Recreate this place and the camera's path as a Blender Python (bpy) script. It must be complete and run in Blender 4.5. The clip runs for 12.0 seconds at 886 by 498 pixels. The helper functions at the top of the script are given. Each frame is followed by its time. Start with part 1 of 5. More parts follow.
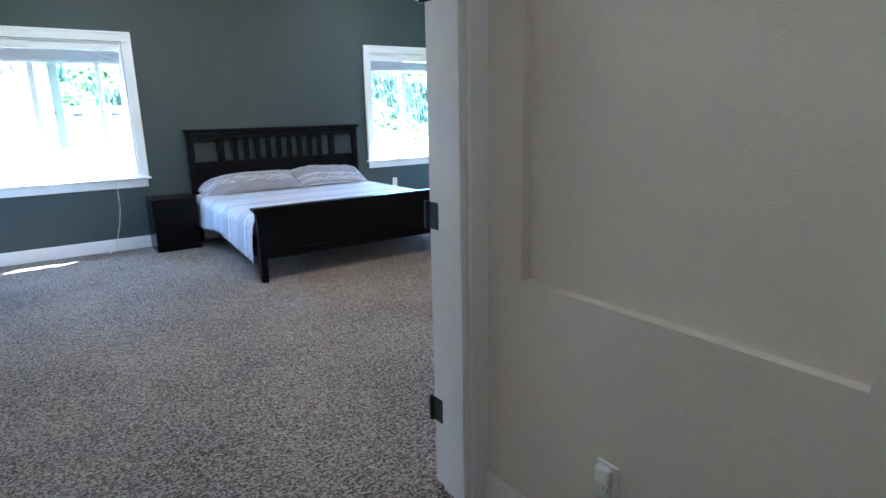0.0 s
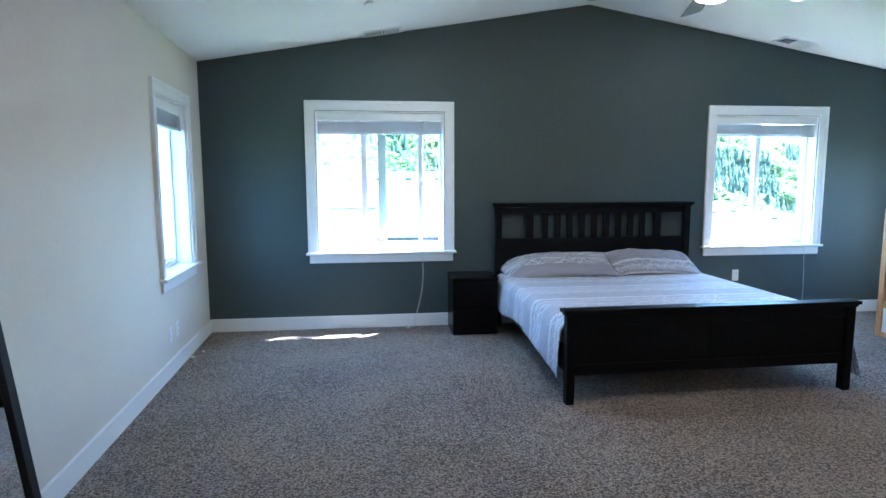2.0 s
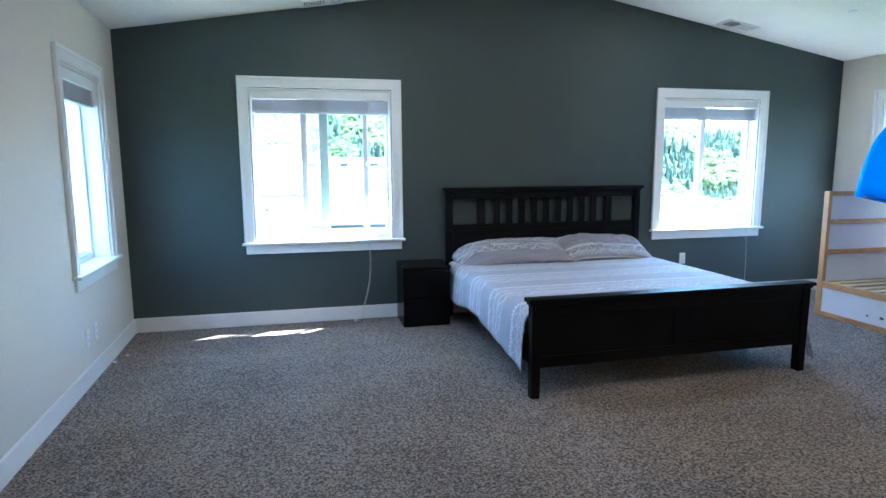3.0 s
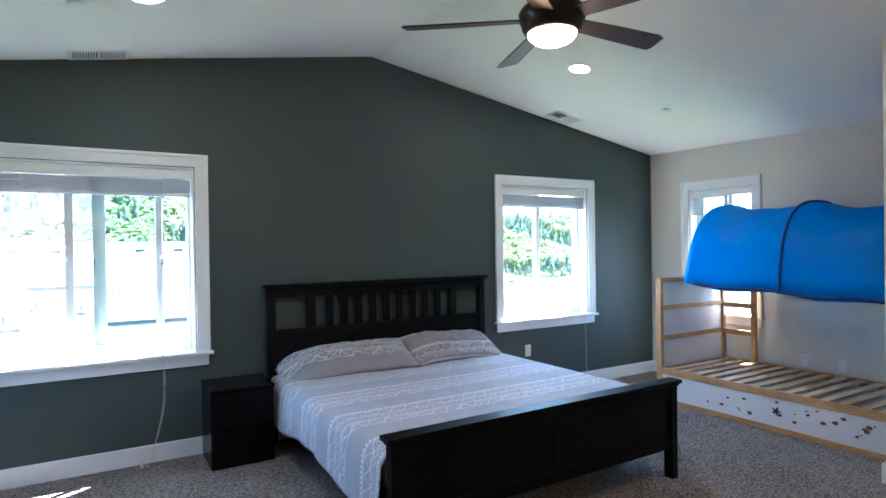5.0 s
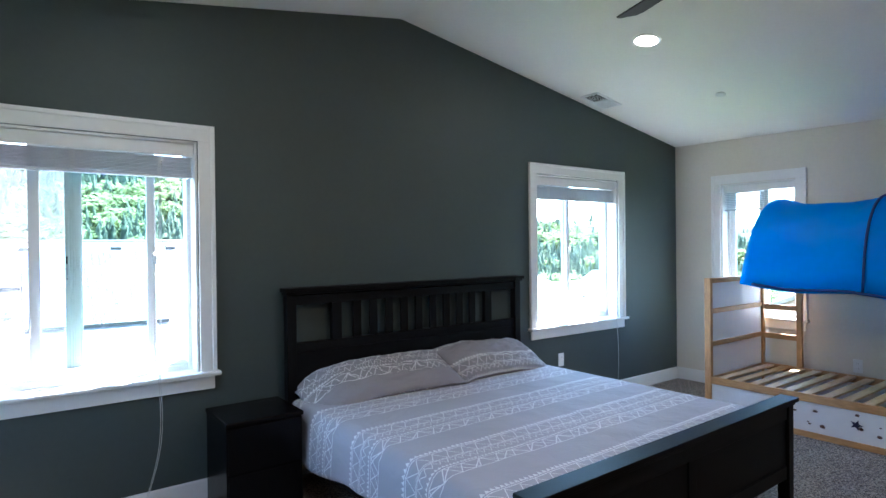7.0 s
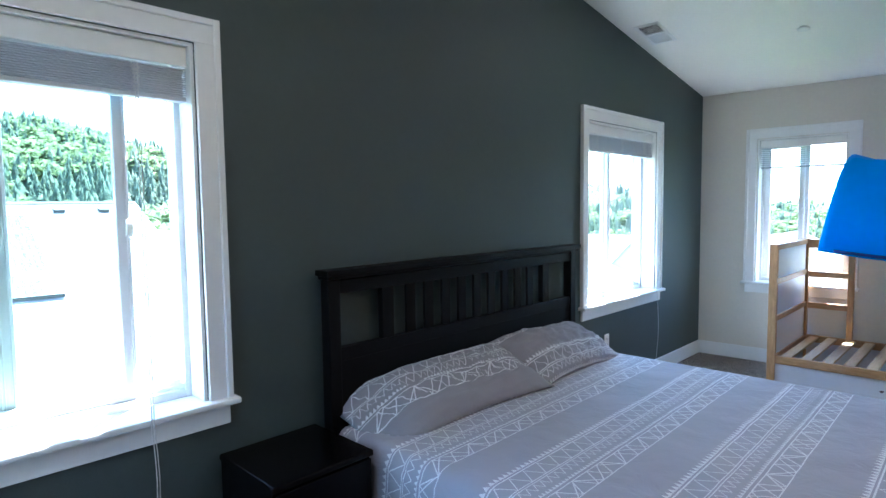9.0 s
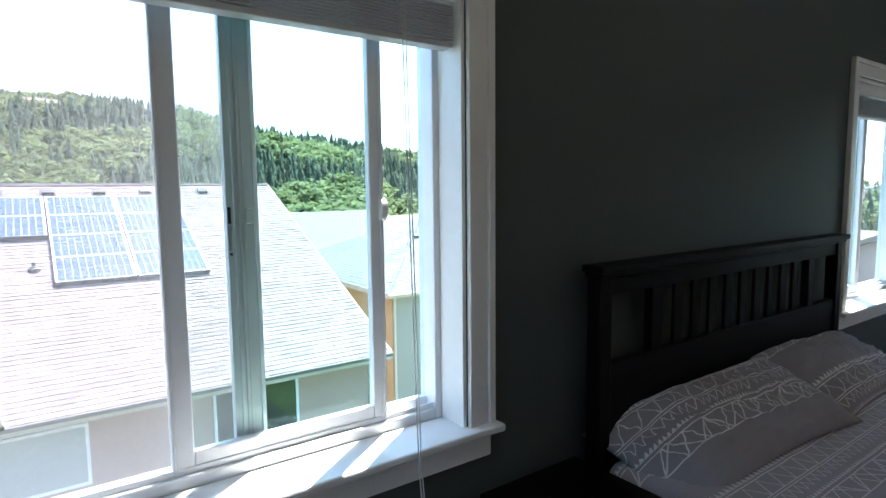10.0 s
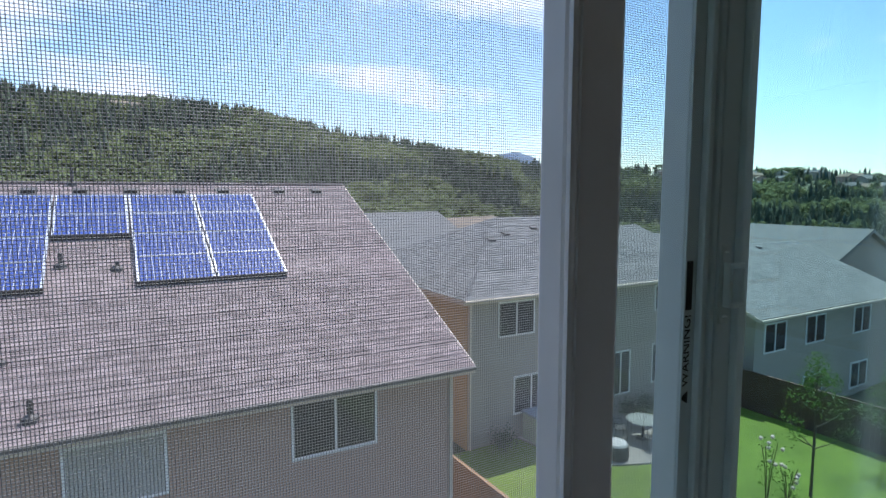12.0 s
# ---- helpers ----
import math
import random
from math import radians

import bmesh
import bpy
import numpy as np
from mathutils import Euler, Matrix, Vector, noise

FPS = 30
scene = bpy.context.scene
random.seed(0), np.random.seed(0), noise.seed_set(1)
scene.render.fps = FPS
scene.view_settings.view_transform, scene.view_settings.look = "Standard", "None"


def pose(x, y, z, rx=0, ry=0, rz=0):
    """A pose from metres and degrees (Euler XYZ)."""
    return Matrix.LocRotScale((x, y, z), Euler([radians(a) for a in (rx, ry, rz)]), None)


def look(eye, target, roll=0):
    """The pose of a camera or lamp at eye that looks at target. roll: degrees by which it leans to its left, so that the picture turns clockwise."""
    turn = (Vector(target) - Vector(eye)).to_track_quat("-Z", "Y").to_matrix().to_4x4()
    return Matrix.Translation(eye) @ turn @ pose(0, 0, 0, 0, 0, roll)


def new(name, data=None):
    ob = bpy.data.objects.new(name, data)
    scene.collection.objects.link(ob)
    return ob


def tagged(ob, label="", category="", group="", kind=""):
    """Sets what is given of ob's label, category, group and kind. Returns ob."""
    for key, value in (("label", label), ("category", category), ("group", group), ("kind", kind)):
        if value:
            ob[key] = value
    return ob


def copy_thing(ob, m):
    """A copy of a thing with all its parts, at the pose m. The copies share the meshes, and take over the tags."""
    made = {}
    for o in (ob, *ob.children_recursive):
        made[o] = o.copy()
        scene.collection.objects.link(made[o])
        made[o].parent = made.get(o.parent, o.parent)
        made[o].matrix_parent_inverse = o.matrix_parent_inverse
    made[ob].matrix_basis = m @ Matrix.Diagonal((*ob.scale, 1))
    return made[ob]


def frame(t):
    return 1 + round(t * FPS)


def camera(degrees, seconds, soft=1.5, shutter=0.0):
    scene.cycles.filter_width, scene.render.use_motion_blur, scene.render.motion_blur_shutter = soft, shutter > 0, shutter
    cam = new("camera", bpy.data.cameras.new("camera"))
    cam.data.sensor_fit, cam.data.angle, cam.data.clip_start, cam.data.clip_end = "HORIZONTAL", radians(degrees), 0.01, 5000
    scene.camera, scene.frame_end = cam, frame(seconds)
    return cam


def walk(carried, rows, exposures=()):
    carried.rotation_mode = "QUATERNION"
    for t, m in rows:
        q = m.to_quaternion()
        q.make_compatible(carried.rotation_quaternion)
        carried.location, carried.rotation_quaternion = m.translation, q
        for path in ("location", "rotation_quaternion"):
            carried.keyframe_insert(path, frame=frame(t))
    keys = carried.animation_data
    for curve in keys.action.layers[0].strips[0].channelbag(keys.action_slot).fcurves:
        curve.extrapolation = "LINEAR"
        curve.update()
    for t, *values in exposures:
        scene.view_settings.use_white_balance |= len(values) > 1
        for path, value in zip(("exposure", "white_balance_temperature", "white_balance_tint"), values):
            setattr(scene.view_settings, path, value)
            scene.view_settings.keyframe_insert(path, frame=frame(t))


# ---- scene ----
cam = camera(74.8, 12.0)
PATH = [
    (0, (0.119, 0.002, 1.352), (1.232, 1.598, 0.887), -1.2),
    (0.5, (0.282, 0.312, 1.369), (1.031, 2.122, 0.966), -0.9),
    (1, (0.263, 0.61, 1.384), (0.763, 2.516, 1.043), -0.7),
    (1.5, (0.308, 0.89, 1.418), (0.598, 2.85, 1.15), -0.4),
    (2, (0.331, 1.159, 1.432), (0.561, 3.132, 1.195), -0.2),
    (2.5, (0.23, 1.341, 1.436), (0.557, 3.3, 1.2), -0.2),
    (3, (0.241, 1.456, 1.404), (0.69, 3.384, 1.121), -0.3),
    (3.2, (0.287, 1.54, 1.388), (0.795, 3.45, 1.081), -0.3),
    (4.8, (0.366, 2.142, 1.444), (1.376, 3.866, 1.366), -0.8),
    (5, (0.386, 2.235, 1.483), (1.413, 3.951, 1.473), -0.8),
    (5.5, (0.365, 2.467, 1.573), (1.482, 4.121, 1.691), -0.8),
    (6, (0.196, 2.628, 1.588), (1.408, 4.212, 1.734), -0.8),
    (6.5, (0.108, 2.832, 1.549), (1.314, 4.426, 1.62), -0.7),
    (7, (0.135, 3.234, 1.462), (1.33, 4.838, 1.45), -0.6),
    (7.2, (0.108, 3.378, 1.467), (1.343, 4.95, 1.421), -0.7),
    (9, (0.083, 4.614, 1.47), (1.513, 6.005, 1.325), -0.7),
    (9.5, (0.056, 5.096, 1.446), (1.321, 6.637, 1.279), -0.6),
    (10, (-0.042, 5.423, 1.461), (1.116, 7.041, 1.26), -0.6),
    (10.5, (-0.086, 5.675, 1.461), (0.993, 7.345, 1.242), -0.2),
    (11, (-0.034, 6.054, 1.476), (0.986, 7.759, 1.247), -0.1),
    (11.5, (-0.078, 6.368, 1.476), (0.938, 8.076, 1.251), 0.1),
    (12, (-0.052, 6.608, 1.483), (0.936, 8.336, 1.287), 0.0),
]
# stops by which the clip's camera opens in the room and closes towards the window, and its white balance
EXPO = [(0, 5.25, 5000, 8), (1, 4.95, 4900, 7), (2, 4.7, 4900, 7), (3, 4.65, 5000, 7), (5, 4.45, 5400, 11), (6.5, 4.35, 5450, 11), (7, 4.2, 5400, 11), (9, 4.12, 5200, 10),
        (9.5, 3.5, 5350, 10), (10, 2.6, 5950, 11), (10.5, 1.85, 6150, 12), (11, 1.3, 6050, 12), (11.5, 0.95, 6000, 12), (12, 0.65, 5850, 12)]
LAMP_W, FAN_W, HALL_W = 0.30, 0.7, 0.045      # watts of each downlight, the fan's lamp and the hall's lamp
walk(cam, [(t, look(e, a, r)) for t, e, a, r in PATH], EXPO)

# ---- world and sun ----
SUN_FROM = Vector((0.34, 0.25, 0.90)).normalized()
world = bpy.data.worlds.new("sky")
scene.world = world
world.use_nodes = True
wn, wl = world.node_tree.nodes, world.node_tree.links
sky = wn.new("ShaderNodeTexSky")
sky.sky_type = 'NISHITA'
sky.sun_disc = False
sky.sun_elevation = math.asin(SUN_FROM.z)
sky.sun_rotation = math.atan2(SUN_FROM.x, SUN_FROM.y)
sky.air_density, sky.dust_density, sky.ozone_density = 1.0, 0.3, 2.4
# thin fair-weather clouds low over the hills
tc = wn.new("ShaderNodeTexCoord")
mp = wn.new("ShaderNodeMapping")
mp.inputs["Scale"].default_value = (1.0, 1.0, 3.2)
cn = wn.new("ShaderNodeTexNoise")
cn.inputs["Scale"].default_value, cn.inputs["Detail"].default_value = 3.4, 9
ramp = wn.new("ShaderNodeValToRGB")
ramp.color_ramp.elements[0].position, ramp.color_ramp.elements[1].position = 0.54, 0.72
mix = wn.new("ShaderNodeMix")
mix.data_type = 'RGBA'
mix.inputs["B"].default_value = (7.6, 7.7, 7.9, 1)
wl.new(tc.outputs["Generated"], mp.inputs["Vector"])
wl.new(mp.outputs["Vector"], cn.inputs["Vector"])
wl.new(cn.outputs["Fac"], ramp.inputs["Fac"])
wl.new(ramp.outputs["Color"], mix.inputs["Factor"])
wl.new(sky.outputs["Color"], mix.inputs["A"])
wl.new(mix.outputs["Result"], wn["Background"].inputs["Color"])
wn["Background"].inputs["Strength"].default_value = 0.15

sun = new("sun", bpy.data.lights.new("sun", 'SUN'))
sun.data.energy, sun.data.angle, sun.data.color = 4.0, radians(0.53), (1.0, 0.95, 0.87)
sun.matrix_world = look(SUN_FROM * 50, (0, 0, 0))


# ---- materials ----
def nodes_of(name):
    m = bpy.data.materials.new(name)
    m.use_nodes = True
    return m, m.node_tree.nodes, m.node_tree.links, m.node_tree.nodes["Principled BSDF"]


def paint(name, base, rough=0.6, vary=0.12, fine=60.0, coarse=3.0, bump=0.0, bump_scale=120.0, metal=0.0,
          second=None, island=0.0, obj_random=0.0, stretch=(1, 1, 1), spec=0.5):
    """A surface with colour that wanders at two scales and a fine relief."""
    m, n, l, b = nodes_of(name)
    co = n.new("ShaderNodeTexCoord")
    mpg = n.new("ShaderNodeMapping")
    mpg.inputs["Scale"].default_value = stretch
    l.new(co.outputs["Object"], mpg.inputs["Vector"])
    fac = None
    for sc, det in ((coarse, 4), (fine, 3)):
        t = n.new("ShaderNodeTexNoise")
        t.inputs["Scale"].default_value, t.inputs["Detail"].default_value = sc, det
        l.new(mpg.outputs["Vector"], t.inputs["Vector"])
        if fac is None:
            fac = t.outputs["Fac"]
        else:
            a = n.new("ShaderNodeMath")
            a.operation = 'ADD'
            l.new(fac, a.inputs[0])
            l.new(t.outputs["Fac"], a.inputs[1])
            fac = a.outputs[0]
    if island or obj_random:
        g = n.new("ShaderNodeNewGeometry" if island else "ShaderNodeObjectInfo")
        s = n.new("ShaderNodeMath")
        s.operation = 'MULTIPLY_ADD'
        l.new(g.outputs["Random Per Island" if island else "Random"], s.inputs[0])
        s.inputs[1].default_value = island or obj_random
        l.new(fac, s.inputs[2])
        fac = s.outputs[0]
    top = 2.0 + (island or obj_random)
    r = n.new("ShaderNodeMapRange")
    r.inputs["From Min"].default_value, r.inputs["From Max"].default_value = 0.6, top - 0.6
    l.new(fac, r.inputs["Value"])
    mx = n.new("ShaderNodeMix")
    mx.data_type = 'RGBA'
    lo = tuple(c * (1 - vary) for c in base)
    hi = tuple(min(1, c * (1 + vary)) for c in (second or base))
    mx.inputs["A"].default_value, mx.inputs["B"].default_value = (*lo, 1), (*hi, 1)
    l.new(r.outputs["Result"], mx.inputs["Factor"])
    l.new(mx.outputs["Result"], b.inputs["Base Color"])
    b.inputs["Roughness"].default_value, b.inputs["Metallic"].default_value = rough, metal
    b.inputs["Specular IOR Level"].default_value = spec
    if bump:
        t = n.new("ShaderNodeTexNoise")
        t.inputs["Scale"].default_value, t.inputs["Detail"].default_value = bump_scale, 4
        l.new(mpg.outputs["Vector"], t.inputs["Vector"])
        bp = n.new("ShaderNodeBump")
        bp.inputs["Strength"].default_value, bp.inputs["Distance"].default_value = bump, 0.01
        l.new(t.outputs["Fac"], bp.inputs["Height"])
        l.new(bp.outputs["Normal"], b.inputs["Normal"])
    return m


def glow(name, color, strength):
    m, n, l, b = nodes_of(name)
    b.inputs["Base Color"].default_value = (0.9, 0.9, 0.88, 1)
    b.inputs["Emission Color"].default_value, b.inputs["Emission Strength"].default_value = (*color, 1), strength
    return m


def glass(name, tint, gloss=0.06):
    m, n, l, b = nodes_of(name)
    tr, gl, ms, fr = (n.new("ShaderNodeBsdfTransparent"), n.new("ShaderNodeBsdfGlossy"), n.new("ShaderNodeMixShader"),
                      n.new("ShaderNodeLayerWeight"))
    pw, sc = n.new("ShaderNodeMath"), n.new("ShaderNodeMath")
    pw.operation, sc.operation = 'POWER', 'MULTIPLY_ADD'
    pw.inputs[1].default_value, sc.inputs[1].default_value, sc.inputs[2].default_value = 4.0, 0.35, 0.02
    tr.inputs["Color"].default_value = (*tint, 1)
    gl.inputs["Roughness"].default_value = 0.02
    l.new(fr.outputs["Facing"], pw.inputs[0])
    l.new(pw.outputs[0], sc.inputs[0])
    l.new(sc.outputs[0], ms.inputs[0])
    l.new(tr.outputs[0], ms.inputs[1])
    l.new(gl.outputs[0], ms.inputs[2])
    l.new(ms.outputs[0], n["Material Output"].inputs["Surface"])
    return m


def bedding(name, lo, hi):
    """Grey-blue cotton with white bands of zigzag and ladder stitching that run across the bed."""
    m, n, l, b = nodes_of(name)
    uv = n.new("ShaderNodeUVMap")
    sp = n.new("ShaderNodeSeparateXYZ")
    l.new(uv.outputs[0], sp.inputs[0])

    def mt(op, a, c=None, d=None):
        x = n.new("ShaderNodeMath")
        x.operation = op
        for i, v in enumerate((a, c, d)):
            if v is None:
                continue
            if isinstance(v, (int, float)):
                x.inputs[i].default_value = v
            else:
                l.new(v, x.inputs[i])
        return x.outputs[0]

    u, v = sp.outputs["X"], sp.outputs["Y"]
    per = mt('MODULO', v, 0.47)

    def line(at, half):
        return mt('LESS_THAN', mt('ABSOLUTE', mt('SUBTRACT', per, at)), half)

    def within(a, c):
        return mt('MULTIPLY', mt('GREATER_THAN', per, a), mt('LESS_THAN', per, c))

    def zig(a, c, step, half):
        h = c - a
        tri = mt('PINGPONG', u, step)
        want = mt('MULTIPLY_ADD', tri, h / step, a)
        near = mt('LESS_THAN', mt('ABSOLUTE', mt('SUBTRACT', per, want)), half)
        return mt('MULTIPLY', near, within(a, c))

    def teeth(a, c, step):
        tri = mt('PINGPONG', u, step)
        want = mt('MULTIPLY_ADD', tri, (c - a) / step, a)
        return mt('MULTIPLY', mt('LESS_THAN', per, want), within(a, c))

    marks = [line(0.030, 0.0022), zig(0.030, 0.105, 0.050, 0.0045), line(0.105, 0.0022), teeth(0.118, 0.134, 0.010),
             zig(0.150, 0.186, 0.021, 0.0035), line(0.192, 0.002), line(0.202, 0.002), zig(0.202, 0.272, 0.042, 0.004),
             line(0.278, 0.003), teeth(0.288, 0.312, 0.013), zig(0.030, 0.105, 0.083, 0.0035)]
    tot = marks[0]
    for k in marks[1:]:
        tot = mt('MAXIMUM', tot, k)
    # the print is worn and uneven
    co = n.new("ShaderNodeTexCoord")
    t = n.new("ShaderNodeTexNoise")
    t.inputs["Scale"].default_value = 90
    l.new(co.outputs["Object"], t.inputs["Vector"])
    wear = mt('MULTIPLY', tot, mt('MULTIPLY_ADD', t.outputs["Fac"], 0.8, 0.42))
    wide = n.new("ShaderNodeTexNoise")
    wide.inputs["Scale"].default_value = 2.2
    l.new(co.outputs["Object"], wide.inputs["Vector"])
    base = n.new("ShaderNodeMix")
    base.data_type = 'RGBA'
    base.inputs["A"].default_value, base.inputs["B"].default_value = (*lo, 1), (*hi, 1)
    l.new(wide.outputs["Fac"], base.inputs["Factor"])
    mx = n.new("ShaderNodeMix")
    mx.data_type = 'RGBA'
    mx.inputs["B"].default_value = (0.80, 0.80, 0.82, 1)
    l.new(mt('MINIMUM', wear, 1.0), mx.inputs["Factor"])
    l.new(base.outputs["Result"], mx.inputs["A"])
    l.new(mx.outputs["Result"], b.inputs["Base Color"])
    b.inputs["Roughness"].default_value = 0.75
    b.inputs["Sheen Weight"].default_value = 0.15
    w = n.new("ShaderNodeTexNoise")
    w.inputs["Scale"].default_value, w.inputs["Detail"].default_value = 8, 6
    w.inputs["Distortion"].default_value = 1.1
    l.new(co.outputs["Object"], w.inputs["Vector"])
    bp = n.new("ShaderNodeBump")
    bp.inputs["Strength"].default_value, bp.inputs["Distance"].default_value = 0.4, 0.022
    l.new(w.outputs["Fac"], bp.inputs["Height"])
    l.new(bp.outputs["Normal"], b.inputs["Normal"])
    return m


def carpet_pile():
    m, n, l, b = nodes_of("carpet_pile")
    co = n.new("ShaderNodeTexCoord")
    cols = n.new("ShaderNodeTexVoronoi")
    cols.inputs["Scale"].default_value = 115
    soft = n.new("ShaderNodeTexNoise")
    soft.inputs["Scale"].default_value, soft.inputs["Detail"].default_value = 78, 8
    broad = n.new("ShaderNodeTexNoise")
    broad.inputs["Scale"].default_value, broad.inputs["Detail"].default_value = 1.6, 3
    for t in (cols, soft, broad):
        l.new(co.outputs["Object"], t.inputs["Vector"])
    sep = n.new("ShaderNodeSeparateColor")
    l.new(cols.outputs["Color"], sep.inputs[0])
    a = n.new("ShaderNodeMath")
    a.operation = 'MULTIPLY_ADD'
    a.inputs[1].default_value = 0.42
    l.new(sep.outputs[0], a.inputs[0])
    l.new(soft.outputs["Fac"], a.inputs[2])
    c = n.new("ShaderNodeMath")
    c.operation = 'MULTIPLY_ADD'
    c.inputs[1].default_value = 0.25
    l.new(broad.outputs["Fac"], c.inputs[0])
    l.new(a.outputs[0], c.inputs[2])
    r = n.new("ShaderNodeValToRGB")
    r.color_ramp.elements[0].position, r.color_ramp.elements[0].color = 0.60, (0.034, 0.027, 0.022, 1)
    r.color_ramp.elements[1].position, r.color_ramp.elements[1].color = 1.02, (0.47, 0.39, 0.32, 1)
    e = r.color_ramp.elements.new(0.81)
    e.color = (0.185, 0.147, 0.118, 1)
    l.new(c.outputs[0], r.inputs["Fac"])
    l.new(r.outputs["Color"], b.inputs["Base Color"])
    b.inputs["Roughness"].default_value = 0.95
    b.inputs["Specular IOR Level"].default_value = 0.1
    b.inputs["Sheen Weight"].default_value = 0.25
    bp = n.new("ShaderNodeBump")
    bp.inputs["Strength"].default_value, bp.inputs["Distance"].default_value = 1.0, 0.03
    l.new(a.outputs[0], bp.inputs["Height"])
    l.new(bp.outputs["Normal"], b.inputs["Normal"])
    return m


M_GREEN = paint("green_grey_wall_paint", (0.053, 0.072, 0.069), 0.6, 0.06, 40, 1.5, 0.12, 180)
M_BEIGE = paint("beige_wall_paint", (0.68, 0.635, 0.545), 0.6, 0.04, 40, 1.2, 0.12, 180)
M_CEIL = paint("ceiling_paint", (0.85, 0.83, 0.775), 0.75, 0.03, 50, 1.2, 0.25, 70)
M_TRIM = paint("white_trim_paint", (0.80, 0.80, 0.78), 0.35, 0.03, 30, 2.0, 0.04, 60)
M_VINYL = paint("white_vinyl", (0.78, 0.79, 0.80), 0.3, 0.03, 30, 2.0)
M_BLACKW = paint("black_brown_stained_wood", (0.0025, 0.0026, 0.003), 0.5, 0.3, 25, 3, 0.05, 90, spec=0.13)
M_NIGHT = paint("black_lacquer", (0.003, 0.003, 0.0035), 0.25, 0.25, 25, 3, 0.02, 60, spec=0.18)
M_BLACKM = paint("black_metal", (0.012, 0.012, 0.013), 0.4, 0.2, 60, 5, metal=0.4)
M_FAN = paint("dark_bronze_metal", (0.022, 0.018, 0.016), 0.38, 0.2, 60, 5, metal=0.5)
M_BLADE = paint("dark_wood_blade", (0.028, 0.023, 0.021), 0.42, 0.25, 40, 4, stretch=(1, 6, 6))
M_PINE = paint("pine_wood", (0.43, 0.235, 0.095), 0.42, 0.22, 14, 2.5, 0.06, 60, second=(0.52, 0.30, 0.13), stretch=(5, 1, 5))
M_PINE_Z = paint("pine_wood_upright", (0.43, 0.235, 0.095), 0.42, 0.22, 14, 2.5, 0.06, 60, second=(0.52, 0.30, 0.13), stretch=(5, 5, 1))
M_SLAT = paint("raw_pine_slat", (0.56, 0.37, 0.19), 0.55, 0.25, 12, 2.0, 0.08, 60, second=(0.62, 0.45, 0.26), stretch=(1, 8, 8), obj_random=0.5)
M_PANEL = paint("white_fibreboard", (0.74, 0.75, 0.77), 0.45, 0.03, 20, 2)
M_CHIP = paint("chipped_paint", (0.10, 0.06, 0.05), 0.8, 0.4, 60, 8)
M_STICK = paint("dark_blue_sticker", (0.02, 0.025, 0.08), 0.4, 0.2, 60, 8)
M_TENT = paint("blue_nylon", (0.0, 0.37, 0.95), 0.45, 0.10, 20, 2.0, 0.25, 14)
nt = M_TENT.node_tree
tl_, tx_ = nt.nodes.new("ShaderNodeBsdfTranslucent"), nt.nodes.new("ShaderNodeMixShader")
tl_.inputs["Color"].default_value, tx_.inputs[0].default_value = (0.0, 0.46, 1.0, 1), 0.5
nt.links.new(nt.nodes["Principled BSDF"].outputs[0], tx_.inputs[1])
nt.links.new(tl_.outputs[0], tx_.inputs[2])
nt.links.new(tx_.outputs[0], nt.nodes["Material Output"].inputs["Surface"])
M_TENTD = paint("dark_blue_webbing", (0.0, 0.035, 0.19), 0.6, 0.15, 60, 4)
M_PLATE = paint("white_plastic", (0.78, 0.78, 0.76), 0.3, 0.02, 30, 2)
M_SLOT = paint("dark_slot", (0.02, 0.02, 0.02), 0.6, 0.1)
M_BLIND = paint("grey_white_blind_slat", (0.52, 0.53, 0.55), 0.4, 0.05, 30, 3)
M_CORD = paint("pale_cord", (0.62, 0.62, 0.60), 0.5, 0.08, 90, 8)
M_SCREEN = paint("grey_screen_wire", (0.28, 0.28, 0.285), 0.5, 0.1, 90, 8)
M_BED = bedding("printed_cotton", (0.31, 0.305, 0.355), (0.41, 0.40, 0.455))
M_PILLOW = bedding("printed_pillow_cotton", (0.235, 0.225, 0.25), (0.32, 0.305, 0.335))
M_CARPET = carpet_pile()
M_GLASS = glass("window_glass", (0.885, 0.955, 0.94))
M_LAMP = glow("lamp_diffuser_warm", (1.0, 0.62, 0.32), 1.6)
M_DOWN = glow("downlight_diffuser", (1.0, 0.93, 0.85), 1.8)
m_, n_, l_, b_ = nodes_of("mirror_silver")
b_.inputs["Base Color"].default_value, b_.inputs["Metallic"].default_value, b_.inputs["Roughness"].default_value = (0.9, 0.91, 0.91, 1), 1, 0.015
M_MIRROR = m_


# ---- mesh helpers ----
def box(bm, x0, x1, y0, y1, z0, z1, m=None):
    vs = [bm.verts.new((x, y, z)) for x in (x0, x1) for y in (y0, y1) for z in (z0, z1)]
    if m is not None:
        for v in vs:
            v.co = m @ v.co
    for f in ((0, 1, 3, 2), (4, 6, 7, 5), (0, 4, 5, 1), (2, 3, 7, 6), (0, 2, 6, 4), (1, 5, 7, 3)):
        bm.faces.new([vs[i] for i in f])
    return vs


def prism(bm, pts, axis, a, b):
    """A flat outline pushed from a to b along an axis."""
    def at(p, d):
        return {"x": (d, p[0], p[1]), "y": (p[0], d, p[1]), "z": (p[0], p[1], d)}[axis]
    lo, hi = [bm.verts.new(at(p, a)) for p in pts], [bm.verts.new(at(p, b)) for p in pts]
    bm.faces.new(lo)
    bm.faces.new(hi[::-1])
    for i in range(len(pts)):
        j = (i + 1) % len(pts)
        bm.faces.new((lo[i], hi[i], hi[j], lo[j]))


